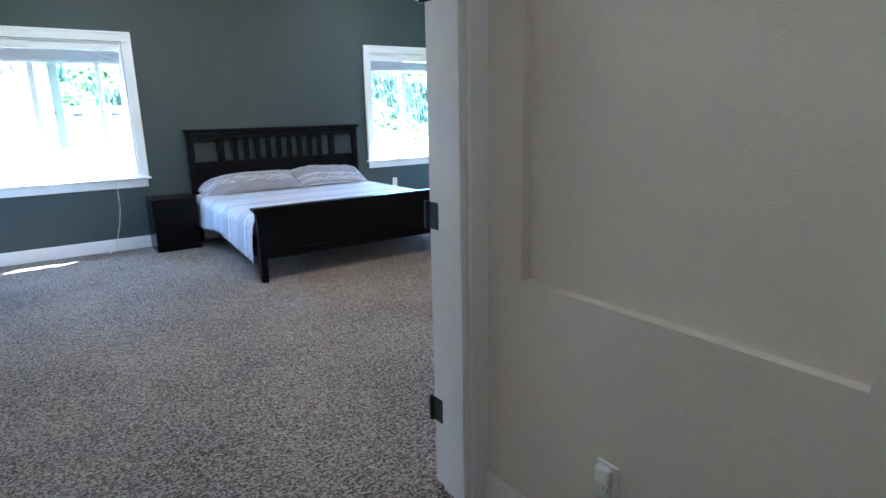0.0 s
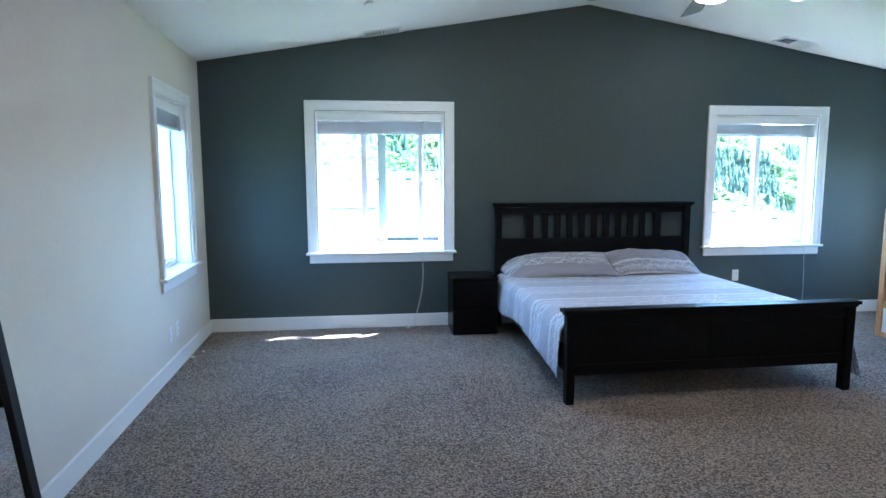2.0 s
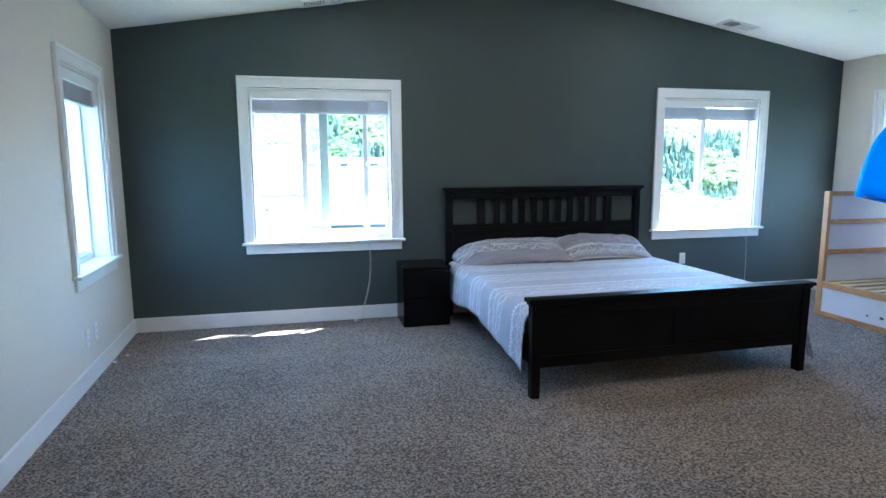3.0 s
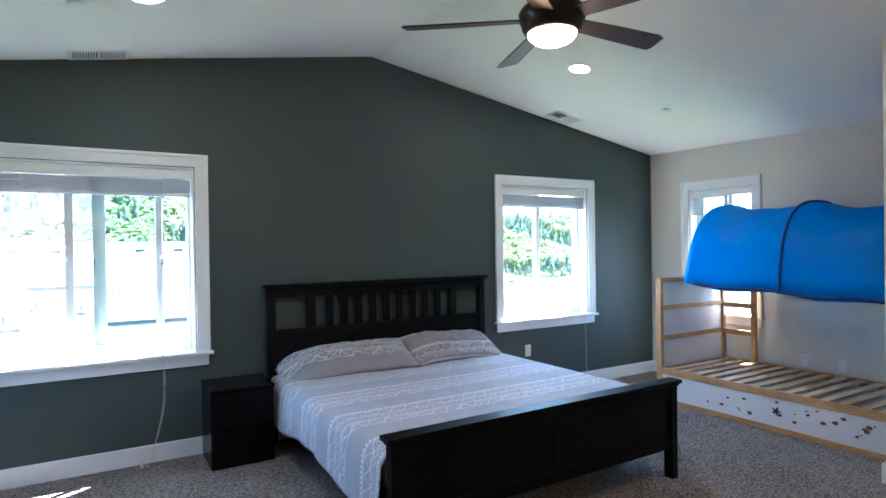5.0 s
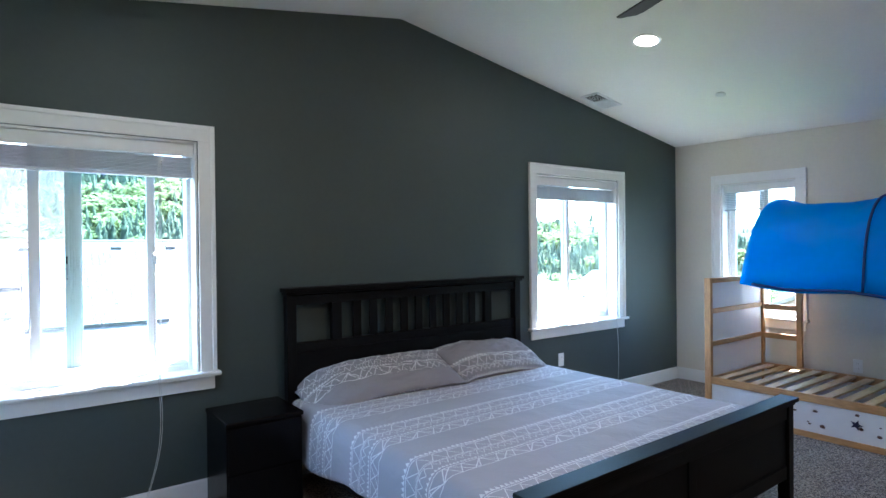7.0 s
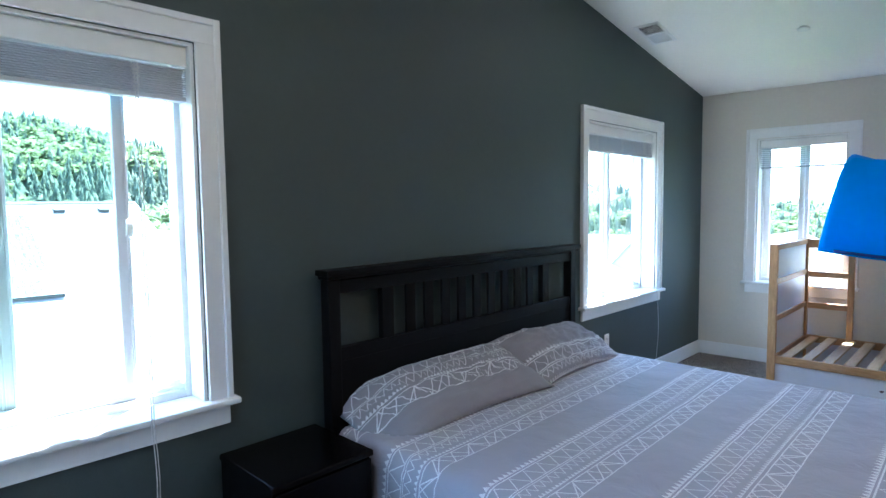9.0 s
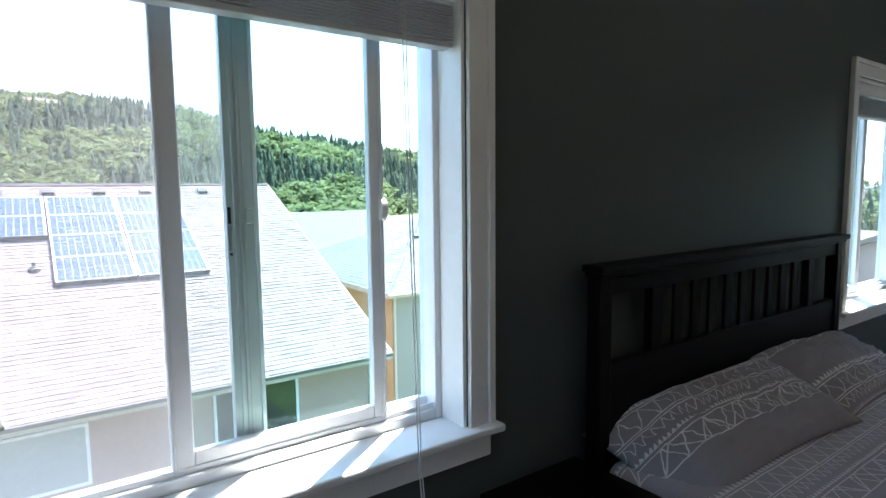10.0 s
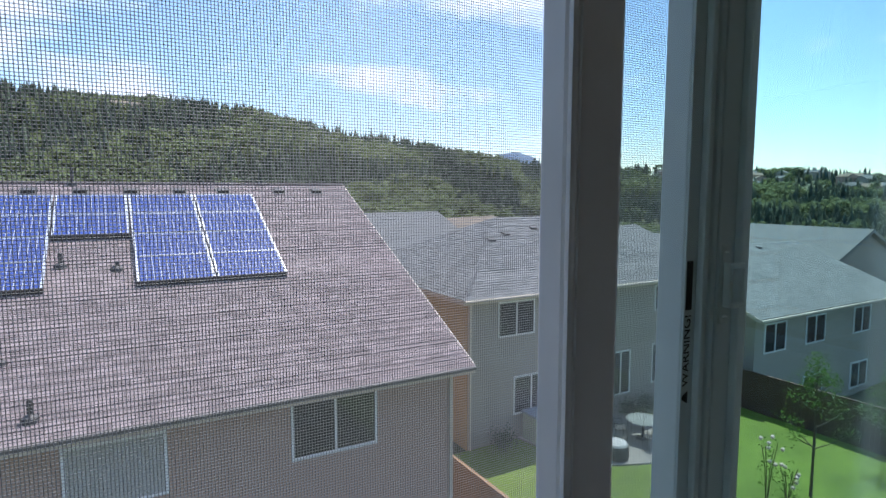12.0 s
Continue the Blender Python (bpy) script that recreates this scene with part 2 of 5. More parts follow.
def lathe(bm, profile, seg=24, x=0.0, y=0.0, z=0.0):
    rings = []
    for r, h in profile:
        rings.append([bm.verts.new((x + r * math.cos(2 * math.pi * i / seg), y + r * math.sin(2 * math.pi * i / seg), z + h)) for i in range(seg)])
    for a, b in zip(rings, rings[1:]):
        for i in range(seg):
            j = (i + 1) % seg
            bm.faces.new((a[i], a[j], b[j], b[i]))
    bm.faces.new(rings[0][::-1])
    bm.faces.new(rings[-1])


def tube(bm, pts, r, seg=8):
    pts = [Vector(p) for p in pts]
    rings = []
    for i, p in enumerate(pts):
        d = (pts[min(i + 1, len(pts) - 1)] - pts[max(i - 1, 0)]).normalized()
        q = d.to_track_quat('Z', 'Y')
        rr = r[i] if isinstance(r, (list, tuple)) else r
        rings.append([bm.verts.new(p + q @ Vector((rr * math.cos(2 * math.pi * k / seg), rr * math.sin(2 * math.pi * k / seg), 0))) for k in range(seg)])
    for a, b in zip(rings, rings[1:]):
        for i in range(seg):
            j = (i + 1) % seg
            bm.faces.new((a[i], a[j], b[j], b[i]))
    bm.faces.new(rings[0][::-1])
    bm.faces.new(rings[-1])


def bev(bm, w=0.004, seg=2):
    bmesh.ops.bevel(bm, geom=list(bm.edges), offset=w, segments=seg, affect='EDGES', profile=0.5)


def mesh_of(name, bm, material, smooth=False):
    bmesh.ops.recalc_face_normals(bm, faces=bm.faces)
    me = bpy.data.meshes.new(name)
    bm.to_mesh(me)
    bm.free()
    me.materials.append(material)
    if smooth:
        for p in me.polygons:
            p.use_smooth = True
    return me


def part(name, bm, material, parent=None, label="", smooth=False):
    ob = new(name, mesh_of(name, bm, material, smooth))
    if parent is not None:
        ob.parent = parent
    if label:
        ob["label"] = label
    return ob


def thing(name, m=None, label="", category="", group="", kind=""):
    ob = new(name)
    ob.empty_display_size = 0.1
    if m is not None:
        ob.matrix_world = m
    return tagged(ob, label, category, group, kind)


def boxpart(name, b, material, parent=None, bevel=0.004, label=""):
    bm = bmesh.new()
    box(bm, *b)
    if bevel:
        bev(bm, bevel, 2)
    return part(name, bm, material, parent, label)


def solid(name, bm, material, label, category):
    return tagged(part(name, bm, material), label, category, kind="structure")


# ---- the room's measures ----
XL, XR, YN, RX, ZR, ZS = -1.245, 5.92, 6.765, 2.41, 3.10, 2.50   # walls, ridge line, ridge and side heights
SL, SR = (ZR - ZS) / (RX - XL), (ZR - ZS) / (XR - RX)
TH = 0.20
XP, YP = 4.50, 3.885      # the partition's face and end
YD0, YD1 = 1.42, 1.60      # the doorway wall
XJ, XJL = 1.205, -0.40      # the doorway's two jambs


def roof_z(x):
    return ZS + SL * (x - XL) if x < RX else ZS + SR * (XR - x)


W1 = (-0.215, 1.000, 0.742, 2.075)
W2 = (3.772, 4.896, 0.742, 2.071)
W3 = (5.585, 6.272, 0.742, 2.05)
W4 = (5.49, 6.25, 0.735, 2.045)

XH = 1.27      # the hall's east wall

# floor, with the hall's
bm = bmesh.new()
box(bm, XL - TH, XR + 0.5, YD0, YN + TH, -0.12, 0.0)
box(bm, -0.68, XH + 0.16, -1.8, YD0, -0.12, 0.0)
solid("floor", bm, M_CARPET, "mottled beige and brown cut-pile carpet", "carpet")


def gable_wall(name, y0, y1, holes, material, label, x0=XL - TH, x1=XR + TH):
    bm = bmesh.new()
    cuts = sorted({x0, x1, RX, *[h[0] for h in holes], *[h[1] for h in holes]})
    for a, b in zip(cuts, cuts[1:]):
        hole = [h for h in holes if h[0] <= a + 1e-6 and h[1] >= b - 1e-6]
        ta, tb = roof_z(a) + 0.02, roof_z(b) + 0.02
        if hole:
            h = hole[0]
            if h[2] > 0:
                prism(bm, [(a, 0), (b, 0), (b, h[2]), (a, h[2])], "y", y0, y1)
            prism(bm, [(a, h[3]), (b, h[3]), (b, tb), (a, ta)], "y", y0, y1)
        else:
            prism(bm, [(a, 0), (b, 0), (b, tb), (a, ta)], "y", y0, y1)
    return solid(name, bm, material, label, "wall")


def side_wall(name, x0, x1, ya, yb, holes, material, label, top=ZS + 0.02):
    bm = bmesh.new()
    cuts = sorted({ya, yb, *[h[0] for h in holes], *[h[1] for h in holes]})
    for a, b in zip(cuts, cuts[1:]):
        hole = [h for h in holes if h[0] <= a + 1e-6 and h[1] >= b - 1e-6]
        if hole:
            h = hole[0]
            box(bm, x0, x1, a, b, 0, h[2])
            box(bm, x0, x1, a, b, h[3], top)
        else:
            box(bm, x0, x1, a, b, 0, top)
    return solid(name, bm, material, label, "wall")


# the side walls stand a little out of square with the gable wall
SKEW = 2.5


def skewed(x, m=Matrix()):
    return pose(x, YN, 0, 0, 0, SKEW) @ pose(-x, -YN, 0) @ m


gable_wall("wall_north", YN, YN + TH, [W1, W2], M_GREEN, "dark green-grey painted gable wall with two windows", XL - 0.02, XR + 0.02)
side_wall("wall_west", XL - TH, XL, YD0 - 0.1, YN + TH, [W4], M_BEIGE, "beige painted wall with one window", ZS + 0.10).matrix_world = skewed(XL)
side_wall("wall_east", XR, XR + TH, 2.7, YN + TH, [W3], M_BEIGE, "beige painted wall with one window").matrix_world = skewed(XR)
gable_wall("wall_south", YD0, YD1, [(XJL, XJ, 0.0, 2.06)], M_BEIGE, "beige painted wall with a wide doorway", XL, XP + 0.12)

# the wall that ends beside the bunk bed, with a rounded drywall corner
bm = bmesh.new()
prism(bm, [(XP, YD1), (XP + 0.12, YD1), (XP + 0.12, YP), (XP + 0.012, YP), (XP + 0.0035, YP - 0.0035), (XP, YP - 0.012)], "z", 0, roof_z(XP + 0.06))
solid("wall_partition", bm, M_BEIGE, "beige painted partition with a rounded corner", "wall")
bm = bmesh.new()
box(bm, XP + 0.12, XR + 0.2, 2.88, 3.0, 0, roof_z(XP + 0.12))
solid("wall_alcove", bm, M_BEIGE, "beige painted wall behind the bunk bed", "wall")

# ceiling: two slopes
bm = bmesh.new()
prism(bm, [(XL - TH, ZS - SL * TH), (RX, ZR), (RX, ZR + 0.15), (XL - TH, ZS - SL * TH + 0.15)], "y", YD0, YN + TH)
prism(bm, [(RX, ZR), (XR + 0.5, ZS - SR * 0.5), (XR + 0.5, ZS - SR * 0.5 + 0.15), (RX, ZR + 0.15)], "y", YD0, YN + TH)
solid("ceiling", bm, M_CEIL, "off-white vaulted ceiling with orange-peel texture", "ceiling")

# the hall before the doorway, with a shallow drywall niche in its wall
NI = (0.34, 1.245, 0.849, 2.05)
bm = bmesh.new()
cuts = [-1.8, NI[0], NI[1], YD0]
for a, b in zip(cuts, cuts[1:]):
    if a == NI[0]:
        box(bm, XH, XH + 0.16, a, b, 0, NI[2])
        box(bm, XH, XH + 0.16, a, b, NI[3], 2.44)
        box(bm, XH + 0.035, XH + 0.16, a, b, NI[2], NI[3])
    else:
        box(bm, XH, XH + 0.16, a, b, 0, 2.44)
solid("wall_hall_east", bm, M_BEIGE, "beige painted hall wall with a shallow niche", "wall")
bm = bmesh.new()
box(bm, -0.68, -0.56, -1.8, YD0, 0, 2.44)
solid("wall_hall_west", bm, M_BEIGE, "beige painted hall wall", "wall")
bm = bmesh.new()
box(bm, -0.68, XH + 0.16, -1.92, -1.8, 0, 2.44)
solid("wall_hall_south", bm, M_BEIGE, "beige painted hall end wall", "wall")
bm = bmesh.new()
box(bm, -0.68, XH + 0.16, -1.92, YD0, 2.44, 2.56)
solid("ceiling_hall", bm, M_CEIL, "off-white flat hall ceiling", "ceiling")


# baseboards
def baseboard(name, b, along):
    x0, x1, y0, y1 = b
    bm = bmesh.new()
    box(bm, x0, x1, y0, y1, 0.0, 0.125)
    top = [e for e in bm.edges if all(abs(v.co.z - 0.125) < 1e-5 for v in e.verts)]
    bmesh.ops.bevel(bm, geom=top, offset=0.006, segments=2, affect='EDGES')
    return solid(name, bm, M_TRIM, "white painted baseboard", "baseboard")


BT = 0.016
baseboard("baseboard", (XL + BT, XR - BT, YN - BT, YN), 0)
baseboard("baseboard", (XL, XL + BT, YD1 + BT, YN), 1).matrix_world = skewed(XL)
baseboard("baseboard", (XR - BT, XR, 3.0, YN), 1).matrix_world = skewed(XR)
baseboard("baseboard", (XP - BT, XP, YD1 + BT, YP + BT), 1)
baseboard("baseboard", (XP, XP + 0.12, YP, YP + BT), 0)
baseboard("baseboard", (XH - BT, XH, -1.8, YD0 - 0.02), 1)
baseboard("baseboard", (XJ + 0.10, XP - BT, YD1, YD1 + BT), 0)
baseboard("baseboard", (XL, XJL - 0.10, YD1, YD1 + BT), 0)


# ---- doorway: lining, stops, casing, hinges ----
door = thing("door_frame", pose(XJ, YD1, 0), "white painted wooden door lining with casing and black hinges", "door frame", kind="structure")
dw = XJL - XJ
for sx, x in ((-1, 0.0), (1, dw)):
    s = 1 if sx < 0 else -1
    a, b = sorted((x, x - s * 0.02))
    boxpart("jamb", (a, b, YD0 - YD1 - 0.004, 0.004, 0, 2.04), M_TRIM, door, 0.003)
    a, b = sorted((x - s * 0.02, x - s * 0.032))
    boxpart("door_stop", (a, b, -0.185, -0.062, 0, 2.03), M_TRIM, door, 0.003)
    for y, d in ((0.004, 0.018), (YD0 - YD1 - 0.004, -0.018)):
        a, b = sorted((x - s * 0.006, x + s * 0.085)) if y > 0 else sorted((x - s * 0.006, x + s * 0.084))
        c, e = sorted((y, y + d))
        boxpart("casing", (a, b, c, e, 0, 2.12), M_TRIM, door, 0.005)
boxpart("head_jamb", (dw + 0.02, -0.02, YD0 - YD1 - 0.004, 0.004, 2.02, 2.06), M_TRIM, door, 0.003)
boxpart("head_casing", (dw + 0.006, -0.006, 0.004, 0.022, 2.03, 2.12), M_TRIM, door, 0.004)
for z in (0.30, 1.012, 1.724):
    bm = bmesh.new()
    box(bm, -0.0235, -0.0195, -0.066, 0.010, z - 0.045, z + 0.045)
    lathe(bm, [(0.007, -0.047), (0.007, 0.047)], 10, -0.028, 0.014, z)
    h = part("hinge", bm, M_BLACKM, door, "black metal butt hinge")


# ---- windows ----
def slider(name, m, w, z0, z1, open_by, wired, label, off=0.0):
    """A sliding window in a drywall opening of width w. Local x runs along the wall, y outward through it; the inner wall face is y = 0."""
    win = thing(name, m, label, "window", kind="structure")
    # casing with a back band, stool and apron
    c = 0.082
    for n_, b in (("casing", (-c, -0.004, -0.018, 0, z0, z1 + 0.004)), ("casing", (w + 0.004, w + c, -0.018, 0, z0, z1 + 0.004)),
                  ("casing", (-c, w + c, -0.018, 0, z1 + 0.004, z1 + c))):
        boxpart(n_, b, M_TRIM, win, 0.003)
    for b in ((-c - 0.012, -c + 0.012, -0.028, 0, z0, z1 + c + 0.012), (w + c - 0.012, w + c + 0.012, -0.028, 0, z0, z1 + c + 0.012),
              (-c + 0.012, w + c - 0.012, -0.028, 0, z1 + c - 0.012, z1 + c + 0.012)):
        boxpart("back_band", b, M_TRIM, win, 0.004)
    boxpart("stool", (-c - 0.03, w + c + 0.03, -0.055, 0.116, z0 - 0.020, z0 + 0.004), M_TRIM, win, 0.007)
    boxpart("apron", (-c, w + c, -0.018, 0, z0 - 0.10, z0 - 0.020), M_TRIM, win, 0.004)
    # jamb boards line the opening
    for b in ((-0.004, 0.012, 0, 0.115, z0, z1), (w - 0.012, w + 0.004, 0, 0.115, z0, z1), (0.012, w - 0.012, 0, 0.115, z1 - 0.012, z1 + 0.004)):
        boxpart("jamb", b, M_TRIM, win, 0.002)
    # vinyl frame
    f, fr = 0.030, 0.034
    x0, x1, a, b = 0.0, w, z0, z1
    for q in ((x0, x0 + f, 0.115, 0.20, a, b), (x1 - fr, x1, 0.115, 0.20, a, b), (x0 + f, x1 - fr, 0.115, 0.20, a, a + 0.035), (x0 + f, x1 - fr, 0.115, 0.20, b - 0.04, b)):
        boxpart("frame", q, M_VINYL, win, 0.004)
    boxpart("track_rail", (x0 + f, x1 - fr, 0.128, 0.134, a + 0.035, a + 0.050), M_VINYL, win, 0.001)
    mid = w / 2 + off
    # fixed light on the right half, in the outer track
    s = 0.045
    bm = bmesh.new()
    for q in ((-0.037, 0.042, 0.164, 0.190), (-0.020, -0.013, 0.157, 0.1642), (-0.006, 0.000, 0.159, 0.1642), (0.005, 0.009, 0.161, 0.1642), (0.031, 0.042, 0.156, 0.1642), (-0.037, -0.035, 0.1615, 0.1642)):
        box(bm, mid + q[0], mid + q[1], q[2], q[3], a + 0.035, b - 0.04)
    bev(bm, 0.0015, 2)
    part("fixed_stile", bm, M_VINYL, win)
    boxpart("fixed_rail", (mid + 0.042, x1 - fr, 0.164, 0.188, a + 0.035, a + 0.062), M_VINYL, win, 0.003)
    boxpart("fixed_rail", (mid + 0.042, x1 - fr, 0.164, 0.188, b - 0.065, b - 0.04), M_VINYL, win, 0.003)
    g = boxpart("pane", (mid + 0.038, x1 - fr + 0.004, 0.173, 0.178, a + 0.05, b - 0.05), M_GLASS, win, 0)
    g.visible_shadow = False
    # keeper and lettered warning strip on the fixed stile
    kz = (a + b) / 2
    bm = bmesh.new()
    kx = mid + 0.018
    box(bm, kx - 0.009, kx + 0.004, 0.160, 0.1642, kz - 0.043, kz + 0.029)
    for z in (kz - 0.036, kz + 0.022):
        lathe(bm, [(0.0035, -0.001), (0.0035, 0.001)], 8, kx - 0.0025, 0.1595, z)
    box(bm, kx - 0.007, kx - 0.003, 0.152, 0.160, kz - 0.027, kz + 0.013)
    box(bm, kx - 0.007, kx + 0.010, 0.149, 0.152, kz + 0.008, kz + 0.013)
    box(bm, kx - 0.007, kx + 0.010, 0.149, 0.152, kz - 0.027, kz - 0.022)
    box(bm, kx + 0.006, kx + 0.010, 0.149, 0.152, kz - 0.022, kz + 0.008)
    bev(bm, 0.0012, 1)
    part("keeper", bm, M_PLATE, win, "off-white sash keeper")
    if wired:
        boxpart("latch_slot", (mid - 0.034, mid - 0.026, 0.1625, 0.164, kz - 0.026, kz + 0.016), M_SLOT, win, 0)
        cu = bpy.data.curves.new("warning_label", 'FONT')
        cu.body, cu.size, cu.extrude, cu.align_x = "\u25b2 WARNING!", 0.0125, 0.0002, 'RIGHT'
        tmp = new("warning_label", cu)
        bpy.context.view_layer.update()
        tm = bpy.data.meshes.new_from_object(tmp.evaluated_get(bpy.context.evaluated_depsgraph_get()))
        bpy.data.objects.remove(tmp)
        tm.materials.clear()
        tm.materials.append(M_SLOT)
        wl_ = new("warning_label", tm)
        wl_.parent = win
        wl_.matrix_local = Matrix.Translation((mid - 0.0255, 0.1636, kz - 0.030)) @ Matrix.Rotation(radians(90), 4, 'X') @ Matrix.Rotation(radians(90), 4, 'Z')
        wl_["label"] = "small black warning lettering"
    # sliding sash in the inner track
    sx0, sx1 = f - 0.006 + open_by, mid + 0.0125 + open_by
    sash = part("sash", (lambda q: (box(q, sx0 + 0.008, sx0 + s + 0.014, 0.130, 0.158, a + 0.04, b - 0.045), box(q, sx1 - s, sx1, 0.130, 0.158, a + 0.04, b - 0.045), box(q, sx0 + 0.008, sx0 + 0.016, 0.126, 0.1302, a + 0.04, b - 0.045), box(q, sx1 - 0.014, sx1 - 0.004, 0.125, 0.1302, a + 0.04, b - 0.045),
                                    bev(q, 0.004), q)[-1])(bmesh.new()), M_VINYL, win)
    boxpart("sash_rail", (sx0 + s + 0.014, sx1 - s, 0.132, 0.156, a + 0.04, a + 0.085), M_VINYL, sash, 0.003)
    boxpart("sash_rail", (sx0 + s + 0.014, sx1 - s, 0.132, 0.156, b - 0.085, b - 0.045), M_VINYL, sash, 0.003)
    g = boxpart("sash_pane", (sx0 + s + 0.008, sx1 - s + 0.006, 0.142, 0.147, a + 0.08, b - 0.08), M_GLASS, sash, 0)
    g.visible_shadow = False
    # bowed pull on the meeting stile
    bm = bmesh.new()
    prism(bm, [(0.131, kz - 0.034)] + [(0.130 - 0.021 * math.sin(math.pi * q / 10), kz - 0.032 * math.cos(math.pi * q / 10)) for q in range(11)] + [(0.131, kz + 0.034)], "x", sx1 - 0.018, sx1 + 0.004)
    bev(bm, 0.002, 1)
    part("pull", bm, M_PLATE, sash, "white plastic sash pull")
    if wired:
        # insect screen over the opening half, in the outermost track
        for q in ((f, f + 0.009), (mid - 0.02, mid - 0.002)):
            boxpart("screen_frame", (q[0], q[1], 0.192, 0.200, a + 0.035, b - 0.04), M_VINYL, win, 0.001)
        vs, fs = [], []

        def wire(p, q, r):
            k = len(vs)
            (ax, az), (bx, bz) = p, q
            dx, dz = (r, 0) if ax == bx else (0, r)
            for (cx, cz) in (p, q):
                vs.extend(((cx - dx, 0.196, cz - dz), (cx + dx, 0.196, cz + dz), (cx, 0.196 - r, cz), ))
            fs.extend(((k, k + 3, k + 5, k + 2), (k + 1, k + 2, k + 5, k + 4), (k, k + 1, k + 4, k + 3)))

        pitch, r = 0.0019, 0.00023
        nx, nz = int((mid - f - 0.03) / pitch), int((b - a - 0.08) / pitch)
        for i in range(nx):
            x = f + 0.008 + i * pitch
            wire((x, a + 0.035), (x, b - 0.04), r)
        for i in range(nz):
            z = a + 0.037 + i * pitch
            wire((f + 0.006, z), (mid - 0.012, z), r)
        me = bpy.data.meshes.new("screen_mesh")
        me.from_pydata(vs, [], fs)
        me.materials.append(M_SCREEN)
        so = new("screen_mesh", me)
        so.parent = win
        tagged(so, "grey woven insect screen wire", kind="stuff")
    return win


MW1, MW2 = pose(W1[0], YN, 0), pose(W2[0], YN, 0)
MW3 = skewed(XR, pose(XR, W3[1], 0, 0, 0, -90))
MW4 = skewed(XL, pose(XL, W4[0], 0, 0, 0, 90))
slider("window_1", MW1, W1[1] - W1[0], W1[2], W1[3], 0.3865, True, "white vinyl sliding window half open with insect screen", 0.010)
slider("window_2", MW2, W2[1] - W2[0], W2[2], W2[3], 0.0, False, "white vinyl sliding window, closed, in white casing")
slider("window_3", MW3, W3[1] - W3[0], W3[2], W3[3], 0.0, False, "white vinyl sliding window beside the bunk bed")
slider("window_4", MW4, W4[1] - W4[0], W4[2], W4[3], 0.0, False, "narrow white vinyl sliding window in white casing")


# ---- blinds and cords ----
def blind(m, w, z1, label, drop=0.0, stack=13):
    """A raised slat blind under the head of a window: valance, slats drawn up, bottom rail, lift tapes."""
    b = thing("window_blind", m, label, "blind", "window blinds")
    e = 0.016
    boxpart("valance", (e, w - e, 0.018, 0.030, z1 - 0.085, z1 - 0.014), M_TRIM, b, 0.004)
    boxpart("headrail", (e, w - e, 0.032, 0.075, z1 - 0.060, z1 - 0.014), M_BLIND, b, 0.003)
    top = z1 - 0.092
    for i in range(stack):
        z = top - i * (0.0078 + drop)
        bm = bmesh.new()
        prism(bm, [(0.026, z), (0.050, z + 0.004), (0.076, z + 0.0005), (0.076, z - 0.0035), (0.050, z), (0.026, z - 0.004)], "x", e + 0.004, w - e - 0.004)
        if i % 3 == 1:
            bmesh.ops.rotate(bm, verts=bm.verts, cent=(w / 2, 0.05, z), matrix=Matrix.Rotation(radians(0.12), 3, 'Y'))
        part("slat", bm, M_BLIND, b)
    zb = top - stack * (0.0078 + drop)
    boxpart("bottom_rail", (e + 0.004, w - e - 0.004, 0.026, 0.076, zb - 0.016, zb), M_BLIND, b, 0.003)
    for x in ((0.16, 0.5, 0.84) if w > 1 else (0.2, 0.8)):
        bm = bmesh.new()
        for k in range(7):
            z = top - 0.006 - k * (top - zb) / 7
            tube(bm, [(w * x + 0.012 * math.cos(q) * (1 + 0.2 * (k % 2)), 0.022 - 0.004 * abs(math.sin(q)), z + 0.006 * math.sin(q)) for q in np.linspace(0, 2 * math.pi, 7)], 0.0024, 5)
        part("ladder_cord", bm, M_CORD, b, "looped white ladder cord")
    return b


blind(MW1, W1[1] - W1[0], W1[3], "grey-white slat blind drawn up under the window head")
blind(MW2, W2[1] - W2[0], W2[3], "grey-white slat blind drawn up under the window head")
blind(MW3, W3[1] - W3[0], W3[3], "grey-white slat blind, part raised, with slats spread", 0.010, 9)
blind(MW4, W4[1] - W4[0], W4[3], "grey-white slat blind drawn up under the window head")


def cord(pts, label, tassel=None, thick=0.0018):
    c = thing("blind_cord", pose(*pts[0][0]), label, "cord", "blind cords")
    o = Vector(pts[0][0])
    for line in pts:
        bm = bmesh.new()
        tube(bm, [Vector(p) - o for p in line], thick, 6)
        part("string", bm, M_CORD, c, smooth=True)
    if tassel:
        bm = bmesh.new()
        t = Vector(tassel) - o
        lathe(bm, [(0.003, 0.028), (0.006, 0.026), (0.008, 0.012), (0.006, 0.002), (0.011, -0.016), (0.012, -0.026), (0.004, -0.03)], 12, *t)
        part("tassel", bm, M_PLATE, c, "white wooden cord tassel", True)
    return c


def bend(a, b, sag, n=8, side=0.0):
    a, b = Vector(a), Vector(b)
    return [a.lerp(b, i / n) + Vector((side, -sag, 0)) * math.sin(math.pi * i / n) for i in range(n + 1)]


